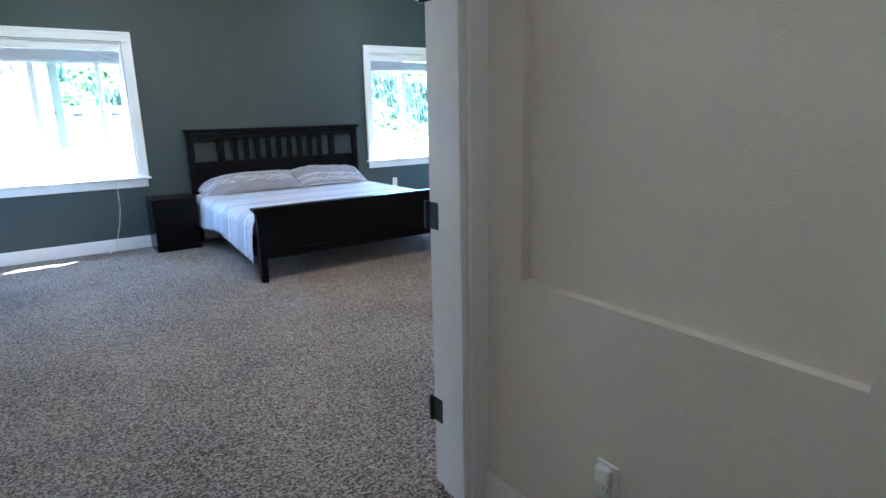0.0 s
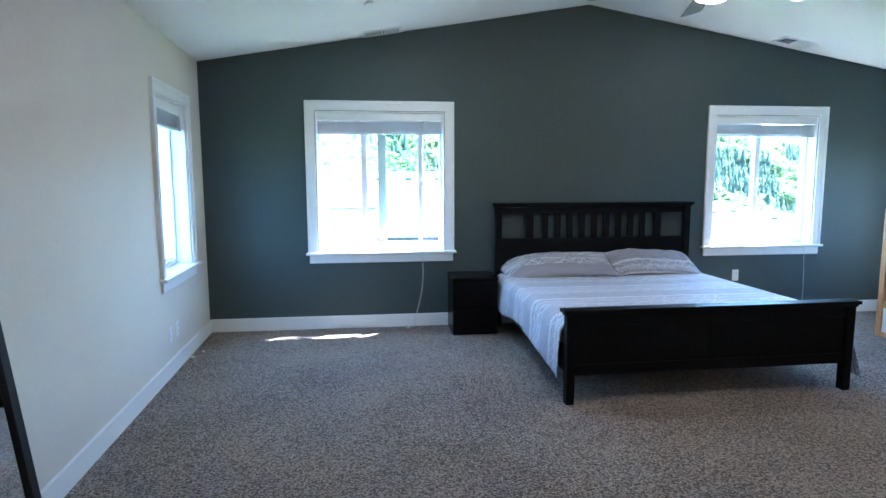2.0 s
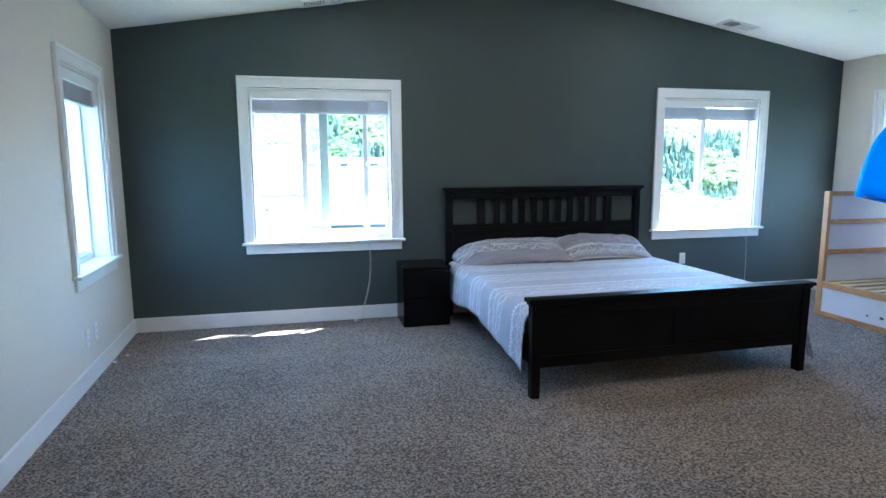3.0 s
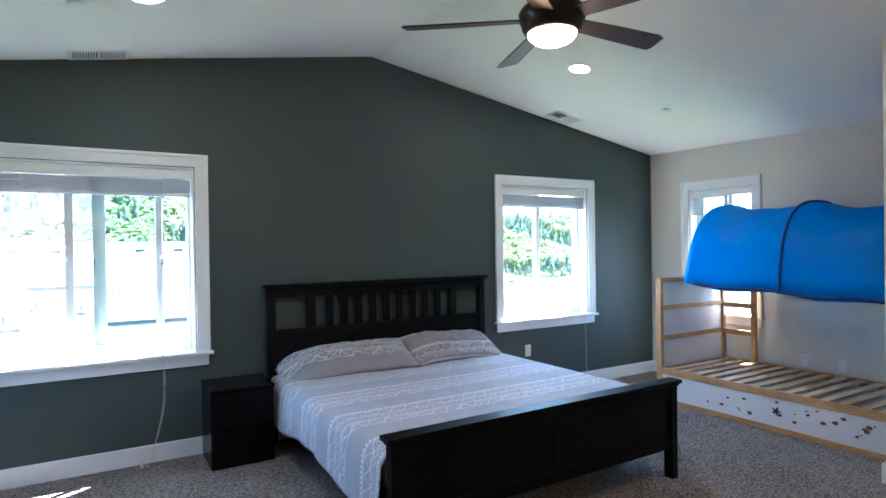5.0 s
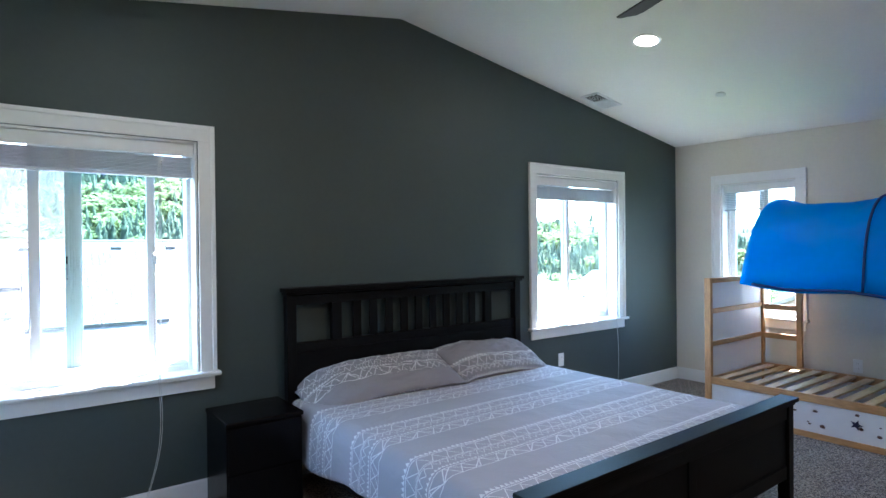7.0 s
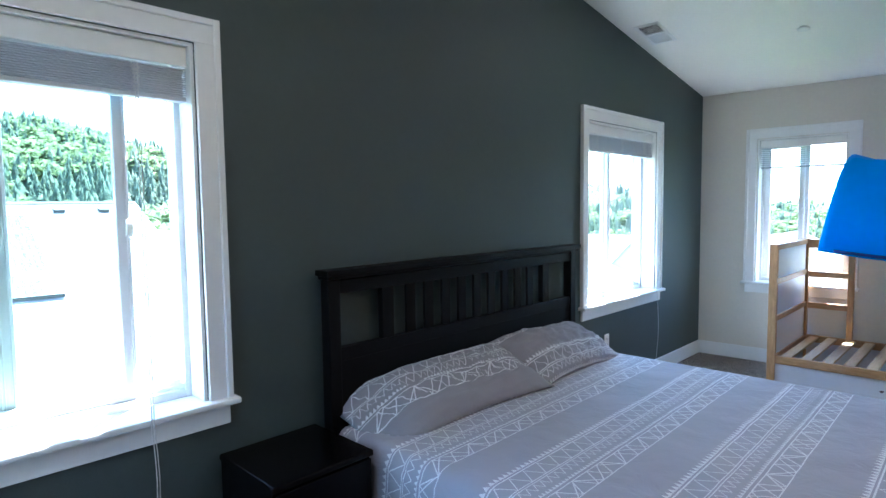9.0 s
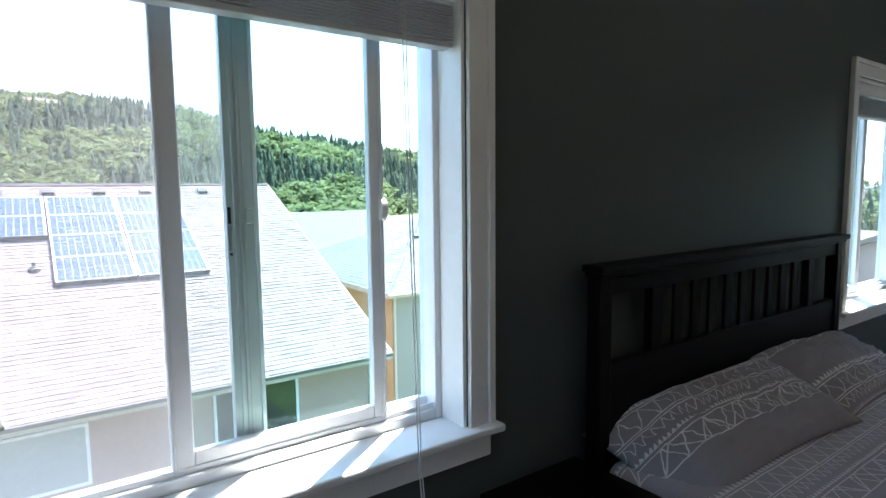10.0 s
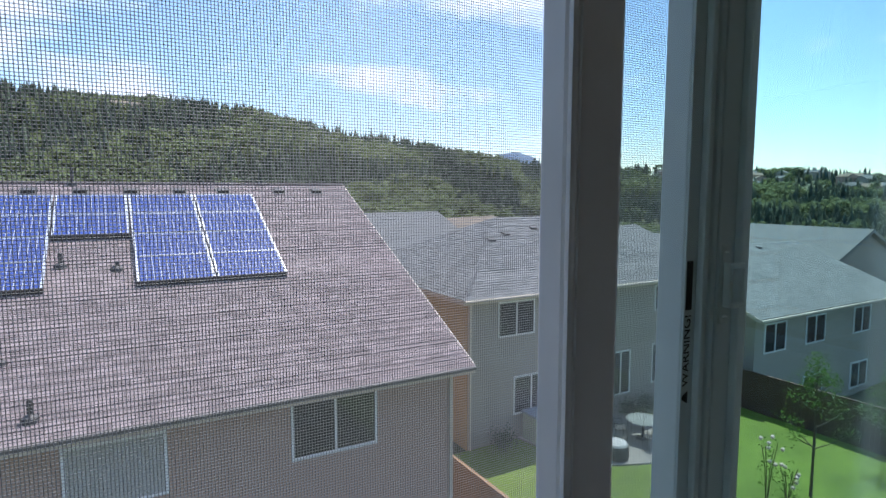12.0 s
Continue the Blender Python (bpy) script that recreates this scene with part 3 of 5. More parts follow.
zt1 = W1[3] - 0.10
cord([bend((-0.130, YN + 0.021, zt1), (-0.112, 6.725, 1.085), 0.0), bend((-0.152, YN + 0.021, zt1), (-0.116, 6.725, 1.085), 0.0)],
     "thin white lift cords with a turned wooden tassel", (-0.114, 6.725, 1.06), 0.0010)
cord([bend((0.805, YN + 0.021, zt1), (0.770, 6.680, 0.74), 0.0) + bend((0.770, 6.676, 0.70), (0.700, 6.70, 0.10), 0.02, 8, 0.03) + [(0.69, 6.69, 0.02), (0.66, 6.67, 0.006)],
      bend((0.815, YN + 0.021, zt1), (0.778, 6.680, 0.74), 0.0) + bend((0.778, 6.676, 0.70), (0.712, 6.70, 0.12), 0.02, 8, 0.03) + [(0.70, 6.69, 0.03), (0.64, 6.68, 0.006)]],
     "white blind cord that hangs over the sill to the carpet", (0.63, 6.665, 0.03))
cord([bend((4.74, YN + 0.021, zt1), (4.76, 6.680, 0.74), 0.0) + bend((4.76, 6.676, 0.70), (4.80, 6.70, 0.14), 0.02, 8, -0.01)],
     "white blind cord that hangs over the sill", None)


# ---- bed ----
BED_AT = pose(2.517, 4.605, 0, 0, 0, 0.62)
bed = thing("bed", BED_AT, "black-brown wooden king bed with a slatted headboard", "bed")
HX = 1.004
hb = boxpart("headboard", (-HX + 0.05, HX - 0.05, 2.085, 2.115, 0.24, 0.80), M_BLACKW, bed, 0.003)
for s in (-1, 1):
    boxpart("post", (min(s * HX, s * (HX - 0.062)), max(s * HX, s * (HX - 0.062)), 2.07, 2.13, 0, 1.165), M_BLACKW, bed, 0.005)
bm = bmesh.new()
box(bm, -HX - 0.022, HX + 0.022, 2.045, 2.135, 1.182, 1.207)
box(bm, -HX - 0.010, HX + 0.010, 2.058, 2.132, 1.165, 1.183)
bev(bm, 0.003, 2)
part("cap_rail", bm, M_BLACKW, hb)
boxpart("top_rail", (-HX + 0.062, HX - 0.062, 2.08, 2.12, 1.10, 1.16), M_BLACKW, hb, 0.003)
boxpart("lower_rail", (-HX + 0.062, HX - 0.062, 2.08, 2.12, 0.80, 0.86), M_BLACKW, hb, 0.003)
for x in (-0.66, 0.66):
    boxpart("upright", (x - 0.035, x + 0.035, 2.082, 2.118, 0.86, 1.10), M_BLACKW, hb, 0.003)
for i in range(9):
    x = -0.504 + i * 0.126
    boxpart("slat", (x - 0.030, x + 0.030, 2.092, 2.108, 0.86, 1.10), M_BLACKW, hb, 0.002)
fb = boxpart("footboard", (-HX + 0.05, HX - 0.05, 0.018, 0.042, 0.205, 0.575), M_BLACKW, bed, 0.002)
boxpart("bottom_rail", (-HX + 0.062, HX - 0.062, 0.010, 0.050, 0.19, 0.26), M_BLACKW, fb, 0.003)
boxpart("top_rail", (-HX + 0.062, HX - 0.062, 0.008, 0.052, 0.51, 0.58), M_BLACKW, fb, 0.003)
boxpart("middle_stile", (-0.03, 0.03, 0.012, 0.048, 0.26, 0.51), M_BLACKW, fb, 0.002)
bm = bmesh.new()
box(bm, -HX - 0.024, HX + 0.024, -0.018, 0.078, 0.597, 0.620)
box(bm, -HX - 0.012, HX + 0.012, -0.004, 0.064, 0.580, 0.598)
bev(bm, 0.003, 2)
part("cap_rail", bm, M_BLACKW, fb)
for s in (-1, 1):
    a, b = sorted((s * HX, s * (HX - 0.062)))
    bm = bmesh.new()
    vs = box(bm, a, b, 0.0, 0.062, 0, 0.58)
    for v in vs:
        if v.co.z < 0.1:
            v.co.x += -s * 0.004 if abs(v.co.x) > HX - 0.03 else s * 0.004
    bev(bm, 0.004, 2)
    part("leg", bm, M_BLACKW, bed)
    a, b = sorted((s * (HX - 0.012), s * (HX - 0.040)))
    boxpart("side_rail", (a, b, 0.06, 2.075, 0.20, 0.36), M_BLACKW, bed, 0.003)
boxpart("slat_base", (-HX + 0.05, HX - 0.05, 0.07, 2.07, 0.24, 0.27), M_SLAT, bed, 0.003)

mt_ = thing("mattress", BED_AT, "thick white mattress under a printed sheet", "mattress")
boxpart("body", (-0.955, 0.955, 0.085, 2.045, 0.272, 0.506), paint("white_ticking", (0.7, 0.7, 0.69), 0.8, 0.05), mt_, 0.04)


def sheet_mesh():
    """The sheet lies on the mattress and hangs over both sides; longer at the foot's corners."""
    me = bpy.data.meshes.new("bed_sheet")
    nu, nv = 120, 90
    half, rnd = 1.005, 0.055
    top = 0.526
    vs, uvs, fs = [], [], []
    for j in range(nv + 1):
        v = 0.085 + (2.03 - 0.085) * j / nv
        for i in range(nu + 1):
            s = -1 + 2 * i / nu
            side = -1 if s < 0 else 1
            hang = 0.27 + 0.03 * math.sin(v * 5.0 + side) + (0.10 * max(0, 1 - (v - 0.085) / 0.35) if side < 0 else 0.16 * max(0, 1 - (v - 0.085) / 0.3))
            L = half + hang
            d = abs(s) * L
            flat = half - rnd
            if d <= flat:
                x, z, out = d, top, 0
            elif d <= flat + rnd * math.pi / 2:
                q = (d - flat) / rnd
                x, z, out = flat + rnd * math.sin(q), top - rnd * (1 - math.cos(q)), 0
            else:
                k = d - flat - rnd * math.pi / 2
                fold = 0.5 + 0.5 * math.sin(v * 17 + 1.4 * math.sin(v * 6))
                x, z = half + 0.010 + 0.012 * fold * min(1, k / 0.15) + 0.03 * k, top - rnd - k
            if side > 0 and d > flat + rnd * math.pi / 2:
                x += 0.30 * k * max(0.0, 1 - (v - 0.085) / 0.30)
            wob = 0.006 * noise.noise((x * side * 2.2, v * 2.6, 3)) + 0.003 * noise.noise((x * side * 9, v * 5, 1)) + 0.004 * (0.5 - abs(noise.noise((x * side * 3 + v * 2, v * 9, 5))))
            z = max(z + (wob if d <= flat else 0), 0.03)
            vs.append((x * side, v, z))
            uvs.append((s * L, v))
    for j in range(nv):
        for i in range(nu):
            a = j * (nu + 1) + i
            fs.append((a, a + 1, a + nu + 2, a + nu + 1))
    me.from_pydata(vs, [], fs)
    uv = me.uv_layers.new(name="UVMap")
    for lp in me.loops:
        uv.data[lp.index].uv = uvs[lp.vertex_index]
    for p in me.polygons:
        p.use_smooth = True
    me.materials.append(M_BED)
    return me


sh = new("bed_sheet", sheet_mesh())
sh.matrix_world = BED_AT
tagged(sh, "grey cotton sheet with white zigzag bands, spread over the bed", "bed sheet")
sm = sh.modifiers.new("thick", 'SOLIDIFY')
sm.thickness, sm.offset = 0.003, 1


def pillow(m, label, seed, w=0.92, d=0.50, h=0.15, droop=0.0, u0=0.0):
    me = bpy.data.meshes.new("pillow")
    n = 36
    vs, uvs, fs = [], [], []
    for sgn in (1, -1):
        for j in range(n + 1):
            for i in range(n + 1):
                u, v = -1 + 2 * i / n, -1 + 2 * j / n
                edge = max(0.0, (1 - abs(u) ** 3.2) * (1 - abs(v) ** 2.6))
                pinch = 1 - 0.13 * (1 - u * u) * abs(v) ** 3
                pinch2 = 1 - 0.06 * (1 - v * v) * abs(u) ** 3
                sleeve = min(1.0, (u + 1) / 0.42) if droop > 0.05 else 1.0
                plump = edge ** 0.72 * (0.22 + 0.78 * sleeve * sleeve * (3 - 2 * sleeve))
                fl = noise.noise((u * 1.7 + seed, v * 1.7, seed)) * 0.026 + noise.noise((u * 6 + seed, v * 4, seed)) * 0.018 + abs(noise.noise((u * 3 + v * 4 + seed, v * 7 - u * 2, seed))) * 0.022
                fl += 0.016 * noise.noise((u * 11 + seed, v * 9, seed + 4)) * (1 + 1.2 * (1 - sleeve))
                z = sgn * h * 0.5 * plump + fl * edge ** 0.5
                flap = max(0.0, -u - 0.55) / 0.45
                z -= droop * flap ** 1.5 + 0.02 * abs(u * v) ** 2
                vs.append((u * w / 2 * pinch2, v * d / 2 * pinch, z))
                uvs.append((u * w / 2, v * d / 2 + u0 + (0.0 if sgn > 0 else 0.2)))
    q = (n + 1) ** 2
    for j in range(n):
        for i in range(n):
            a = j * (n + 1) + i
            fs.append((a, a + 1, a + n + 2, a + n + 1))
            fs.append((q + a, q + a + n + 1, q + a + n + 2, q + a + 1))
    me.from_pydata(vs, [], fs)
    uv = me.uv_layers.new(name="UVMap")
    for lp in me.loops:
        uv.data[lp.index].uv = uvs[lp.vertex_index]
    bm = bmesh.new()
    bm.from_mesh(me)
    bmesh.ops.remove_doubles(bm, verts=bm.verts, dist=0.0004)
    bm.to_mesh(me)
    bm.free()
    for p in me.polygons:
        p.use_smooth = True
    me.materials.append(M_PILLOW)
    ob = new("pillow", me)
    ob.matrix_world = m
    return tagged(ob, label, "pillow", "pillows on the bed")


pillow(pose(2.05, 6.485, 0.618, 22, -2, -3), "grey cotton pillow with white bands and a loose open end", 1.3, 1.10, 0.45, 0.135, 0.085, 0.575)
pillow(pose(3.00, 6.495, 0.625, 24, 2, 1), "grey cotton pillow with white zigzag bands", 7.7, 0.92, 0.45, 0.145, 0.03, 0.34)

# ---- nightstand ----
ns = thing("nightstand", pose(1.02, 6.33, 0), "glossy black lacquered nightstand with two drawers", "nightstand")
boxpart("body", (0.006, 0.424, 0.018, 0.40, 0.0, 0.515), M_NIGHT, ns, 0.004)
boxpart("top", (0, 0.43, 0.0, 0.402, 0.515, 0.54), M_NIGHT, ns, 0.006)
for z in (0.015, 0.265):
    d_ = boxpart("drawer", (0.012, 0.418, 0.0, 0.018, z, z + 0.243), M_NIGHT, ns, 0.003)

# ---- standing mirror that leans on the west wall ----
mir = thing("leaning_mirror", pose(-0.863, 3.313, 0.0, 0, -7.0, 0), "tall mirror in a black frame that leans on the wall", "mirror")
for n_, b in (("frame", (-0.04, 0, -0.045, 0, 0, 1.72)), ("frame", (-0.04, 0, -0.70, -0.655, 0, 1.72)), ("frame", (-0.04, 0, -0.655, -0.045, 0, 0.045)), ("frame", (-0.04, 0, -0.655, -0.045, 1.675, 1.72))):
    boxpart(n_, b, M_BLACKM, mir, 0.003)
boxpart("mirror_glass", (-0.022, -0.014, -0.657, -0.043, 0.043, 1.677), M_MIRROR, mir, 0)
boxpart("backing", (-0.034, -0.026, -0.657, -0.043, 0.043, 1.677), M_BLACKM, mir, 0)

# ---- low bunk frame with a tent ----
BX0, BX1, BY0, BY1 = 4.885, 5.875, 3.79, 5.876
bunk = thing("bunk_bed", pose(BX0, BY0, 0), "pine children's bunk frame with white chipped panels and bare slats", "bunk bed")
bw, bl = BX1 - BX0, BY1 - BY0
P_ = 0.038


def pine(name, b, mtl=None, parent=bunk):
    return boxpart(name, b, mtl or M_PINE, parent, 0.003)


for x in (0, bw - P_):
    for y in (0, bl - P_):
        pine("post", (x, x + P_, y, y + 0.055, 0, 1.16) if y == 0 else (x, x + P_, bl - 0.055, bl, 0, 1.16), M_PINE_Z)
pine("ladder_post", (bw - P_, bw, bl - 0.385, bl - 0.340, 0.30, 1.16), M_PINE_Z)
for z in (0.56, 0.83, 1.08):
    pine("ladder_rung", (bw - 0.030, bw - 0.006, bl - 0.340, bl - 0.055, z, z + 0.05))
for x in (0, bw - P_):
    pine("side_rail", (x + 0.004, x + P_ - 0.004, 0.055, bl - 0.055, 0.265, 0.325))
    pine("bottom_rail", (x + 0.004, x + P_ - 0.004, 0.055, bl - 0.055, 0.0, 0.045))
    pine("top_rail", (x + 0.004, x + P_ - 0.004, 0.055, bl - 0.055, 1.10, 1.155)) if x > 0 else None
for y in (0.008, bl - 0.046):
    for z in (0.0, 0.275, 0.575, 0.855, 1.115):
        pine("end_rail", (P_, bw - P_, y, y + 0.038, z, z + 0.042))
    boxpart("end_panel", (P_, bw - P_, y + 0.012, y + 0.022, 0.042, 1.115), M_PANEL, bunk, 0)
pn = boxpart("side_panel", (0.013, 0.023, 0.055, bl - 0.055, 0.045, 0.265), M_PANEL, bunk, 0)
boxpart("side_panel", (bw - 0.023, bw - 0.013, 0.055, bl - 0.055, 0.045, 0.265), M_PANEL, bunk, 0)
pine("front_top_rail", (0.004, P_ - 0.004, 0.055, 0.75, 1.10, 1.155))
for i in range(15):
    y = 0.10 + i * (bl - 0.25) / 14
    boxpart("bed_slat", (P_ - 0.002, bw - P_ + 0.002, y, y + 0.068, 0.300 + 0.002 * (i % 2), 0.318 + 0.002 * (i % 2)), M_SLAT, bunk, 0.002)
# chips in the white face, and a sticker
rng = random.Random(5)
for k in range(26):
    y, z = rng.choice((rng.uniform(1.15, 1.75), rng.uniform(0.15, 1.1), rng.uniform(0.15, 0.9))), rng.uniform(0.10, 0.24)
    bm = bmesh.new()
    r = rng.uniform(0.006, 0.017)
    pts = [(y + r * (0.75 + 0.4 * rng.random()) * 1.3 * math.cos(q), z + r * (0.6 + rng.random() * 0.4) * math.sin(q)) for q in np.linspace(0, 2 * math.pi, 9)[:-1]]
    prism(bm, pts, "x", 0.0095, 0.0135)
    part("paint_chip", bm, M_CHIP, pn)
bm = bmesh.new()
prism(bm, [(0.98 + (0.042 if i % 2 else 0.017) * math.cos(i * math.pi / 5), 0.165 + (0.038 if i % 2 else 0.015) * math.sin(i * math.pi / 5)) for i in range(10)], "x", 0.0085, 0.0135)
part("sticker", bm, M_STICK, pn, "dark blue star-shaped sticker")

# the tent: a ribbed nylon tunnel over the frame's top
tent = thing("bunk_tent", pose(5.395, 3.97, 1.055, 2.3, 0, 0), "bright blue nylon tunnel tent with dark webbing ribs", "tent")


def tent_point(q, y, out=0.0):
    """Around the arch by q in 0..1, along by y."""
    a = math.pi * q
    ex = 0.52 + out
    x = -ex * math.copysign(abs(math.cos(a)) ** 0.75, math.cos(a))
    z = (0.71 + out) * abs(math.sin(a)) ** 0.62
    return x, z


bm = bmesh.new()
ny, nq, TL = 44, 40, 1.50
grid = []
for j in range(ny + 1):
    y = TL * j / ny
    row = []
    bay = (y / (TL / 2)) % 1.0
    sag = math.sin(math.pi * bay) if j not in (0, ny) else 0
    for i in range(nq + 1):
        q = i / nq
        x, z = tent_point(q, y)
        k = 1 - 0.07 * sag * math.sin(math.pi * q) ** 0.5
        w_ = 0.030 * noise.noise((q * 6, y * 3.2, 2)) + 0.020 * noise.noise((q * 13 + y * 6, y * 5, 5)) + 0.012 * noise.noise((q * 9, y * 22, 8)) * max(0.0, 1 - 3 * q)
        w_ *= min(1.0, 7 * min(bay, 1 - bay) + 0.12) * min(1.0, 0.25 + 8 * min(q, 1 - q))
        hem = 0.008 * math.sin(y * 9) if q < 0.06 or q > 0.94 else 0
        tilt = 0.10 * (1 - z / 0.71) * (1 if y > TL - 0.3 else 0) * (y - TL + 0.3) / 0.3
        row.append(bm.verts.new((x * (k + w_), y + tilt, z * (k + w_) + hem - 0.02 * sag * (q < 0.1))))
    grid.append(row)
for a, b in zip(grid, grid[1:]):
    for i in range(nq):
        bm.faces.new((a[i], a[i + 1], b[i + 1], b[i]))
sk = part("canopy", bm, M_TENT, tent, smooth=True)
so_ = sk.modifiers.new("thick", 'SOLIDIFY')
so_.thickness = 0.003
for y in (0.02, TL / 2):
    bm = bmesh.new()
    tube(bm, [(tent_point(i / 30, y, 0.010)[0], y, tent_point(i / 30, y, 0.010)[1]) for i in range(31)], 0.009, 8)
    part("rib", bm, M_TENTD, tent, "dark blue webbing over a bowed rod", True)
for s in (-1, 1):
    bm = bmesh.new()
    tube(bm, [(s * (0.525 + 0.012 * math.sin(k * 1.7)), TL * k / 24, 0.006 + 0.010 * math.sin(TL * k / 24 * 9)) for k in range(25)], 0.011, 8)
    part("hem", bm, M_TENTD, tent, "dark blue hem", True)

# ---- ceiling fan ----
fan = thing("ceiling_fan", pose(2.145, 4.20, 0.18) @ Matrix.Diagonal((0.90, 0.90, 0.885, 1)), "dark bronze five-blade ceiling fan with a lit dome lamp", "ceiling fan")
bm = bmesh.new()
lathe(bm, [(0.012, 2.74), (0.012, 3.20)], 16)
part("downrod", bm, M_FAN, fan, smooth=True)
bm = bmesh.new()
lathe(bm, [(0.02, 3.185), (0.055, 3.20), (0.072, 3.23), (0.072, 3.28)], 24)
part("canopy", bm, M_FAN, fan, smooth=True)
bm = bmesh.new()
lathe(bm, [(0.125, 2.535), (0.138, 2.54), (0.150, 2.565), (0.150, 2.58), (0.162, 2.60), (0.165, 2.635), (0.150, 2.660), (0.10, 2.680), (0.055, 2.70), (0.045, 2.73), (0.03, 2.76), (0.014, 2.775)], 40)
part("motor_housing", bm, M_FAN, fan, smooth=True)
bm = bmesh.new()
lathe(bm, [(0.02, 2.476), (0.06, 2.482), (0.095, 2.497), (0.117, 2.52), (0.123, 2.54)], 32)
part("lamp_dome", bm, M_LAMP, fan, "glowing white glass dome", True)
for k in range(5):
    a = radians(176 - 33.7 + 72 * k)
    m = Matrix.Rotation(a, 4, 'Z') @ Matrix.Rotation(radians(-13), 4, 'X')
    bm = bmesh.new()
    prism(bm, [(0.13, -0.048), (0.40, -0.062), (0.70, -0.070), (0.738, -0.055), (0.75, 0.04), (0.735, 0.068), (0.40, 0.055), (0.13, 0.045)], "z", -0.004, 0.004)
    bev(bm, 0.0015, 1)
    bmesh.ops.transform(bm, matrix=Matrix.Translation((0, 0, 2.605)) @ m, verts=bm.verts)
    part("blade", bm, M_BLADE, fan, "dark wood-toned fan blade")

# ---- downlights, sprinklers, registers ----
def on_slope(x, y):
    ang = -math.degrees(math.atan(SL)) if x < RX else math.degrees(math.atan(SR))
    return pose(x, y, roof_z(x), 0, ang, 0)


def downlight(x, y):
    d = thing("downlight", on_slope(x, y), "round recessed ceiling light, switched on", "downlight", "ceiling downlights")
    bm = bmesh.new()
    lathe(bm, [(0.098, 0.0), (0.098, -0.004), (0.090, -0.008), (0.078, -0.006), (0.078, 0.0)], 32)
    part("trim_ring", bm, M_TRIM, d, smooth=True)
    bm = bmesh.new()
    lathe(bm, [(0.079, -0.005), (0.05, -0.0075), (0.01, -0.008)], 28)
    part("diffuser", bm, M_DOWN, d, "glowing white diffuser")
    return d


for x, y in ((0.64, 5.625), (3.705, 5.625), (0.64, 3.1), (3.705, 3.1)):
    downlight(x, y)
    la = new("downlight_lamp", bpy.data.lights.new("downlight_lamp", 'AREA'))
    la.data.shape, la.data.size, la.data.energy, la.data.color = 'DISK', 0.15, LAMP_W, (1.0, 0.92, 0.82)
    la.matrix_world = on_slope(x, y) @ pose(0, 0, -0.012)
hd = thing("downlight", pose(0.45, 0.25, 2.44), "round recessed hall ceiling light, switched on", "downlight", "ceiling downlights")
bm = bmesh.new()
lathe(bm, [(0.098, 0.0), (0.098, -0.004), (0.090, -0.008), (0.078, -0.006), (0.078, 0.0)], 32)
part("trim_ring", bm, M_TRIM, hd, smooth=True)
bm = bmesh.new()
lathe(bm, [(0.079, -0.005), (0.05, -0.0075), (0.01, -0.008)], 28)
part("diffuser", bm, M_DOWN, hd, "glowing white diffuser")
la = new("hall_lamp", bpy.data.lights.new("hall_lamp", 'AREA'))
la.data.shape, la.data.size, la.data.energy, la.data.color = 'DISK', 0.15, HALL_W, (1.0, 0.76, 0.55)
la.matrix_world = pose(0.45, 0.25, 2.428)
la = new("fan_lamp", bpy.data.lights.new("fan_lamp", 'POINT'))
la.data.energy, la.data.shadow_soft_size, la.data.color = FAN_W, 0.08, (1.0, 0.62, 0.34)
la.location = (2.145, 4.20, 2.315)

for x, y in ((0.31, 5.725), (4.82, 5.685)):
    s_ = thing("ceiling_sprinkler", on_slope(x, y), "white round concealed sprinkler cover", "sprinkler", "ceiling sprinklers")
    bm = bmesh.new()
    lathe(bm, [(0.030, 0.0), (0.030, -0.006), (0.041, -0.010), (0.041, -0.014), (0.02, -0.016)], 24)
    part("cover", bm, M_PLATE, s_, smooth=True)

for x, y in ((0.42, 6.655), (4.42, 6.57)):
    v_ = thing("ceiling_register", on_slope(x, y), "white metal ceiling air register with louvres", "air vent", "ceiling registers")
    for b in ((-0.175, 0.175, -0.095, -0.072), (-0.175, 0.175, 0.072, 0.095), (-0.175, -0.150, -0.072, 0.072), (0.150, 0.175, -0.072, 0.072), (-0.010, 0.010, -0.072, 0.072)):
        boxpart("frame", (*b, -0.010, 0.0), M_PLATE, v_, 0.003)
    boxpart("backing", (-0.15, 0.15, -0.072, 0.072, -0.002, 0.004), M_SLOT, v_, 0)
    for side in (-1, 1):
        for i in range(9):
            bm = bmesh.new()
            cx = side * (0.022 + i * 0.0145)
            box(bm, -0.0062, 0.0062, -0.072, 0.072, -0.0006, 0.0006, Matrix.Translation((cx, 0, -0.006)) @ Matrix.Rotation(radians(side * 38), 4, 'Y'))
            part("louvre", bm, M_PLATE, v_)


# ---- outlets and switch plates ----
def outlet(m, label="white duplex wall outlet"):
    o = thing("wall_outlet", m, label, "outlet", "wall outlets")
    boxpart("plate", (-0.035, 0.035, -0.006, 0, -0.058, 0.058), M_PLATE, o, 0.003)
    for z in (-0.022, 0.022):
        bm = bmesh.new()
        box(bm, -0.017, 0.017, -0.009, -0.006, z - 0.015, z + 0.015)
        bev(bm, 0.002, 2)
        r_ = part("receptacle", bm, M_PLATE, o)
        for x in (-0.007, 0.007):
            boxpart("slot", (x - 0.001, x + 0.001, -0.0096, -0.0088, z - 0.005, z + 0.006), M_SLOT, r_, 0)
    return o


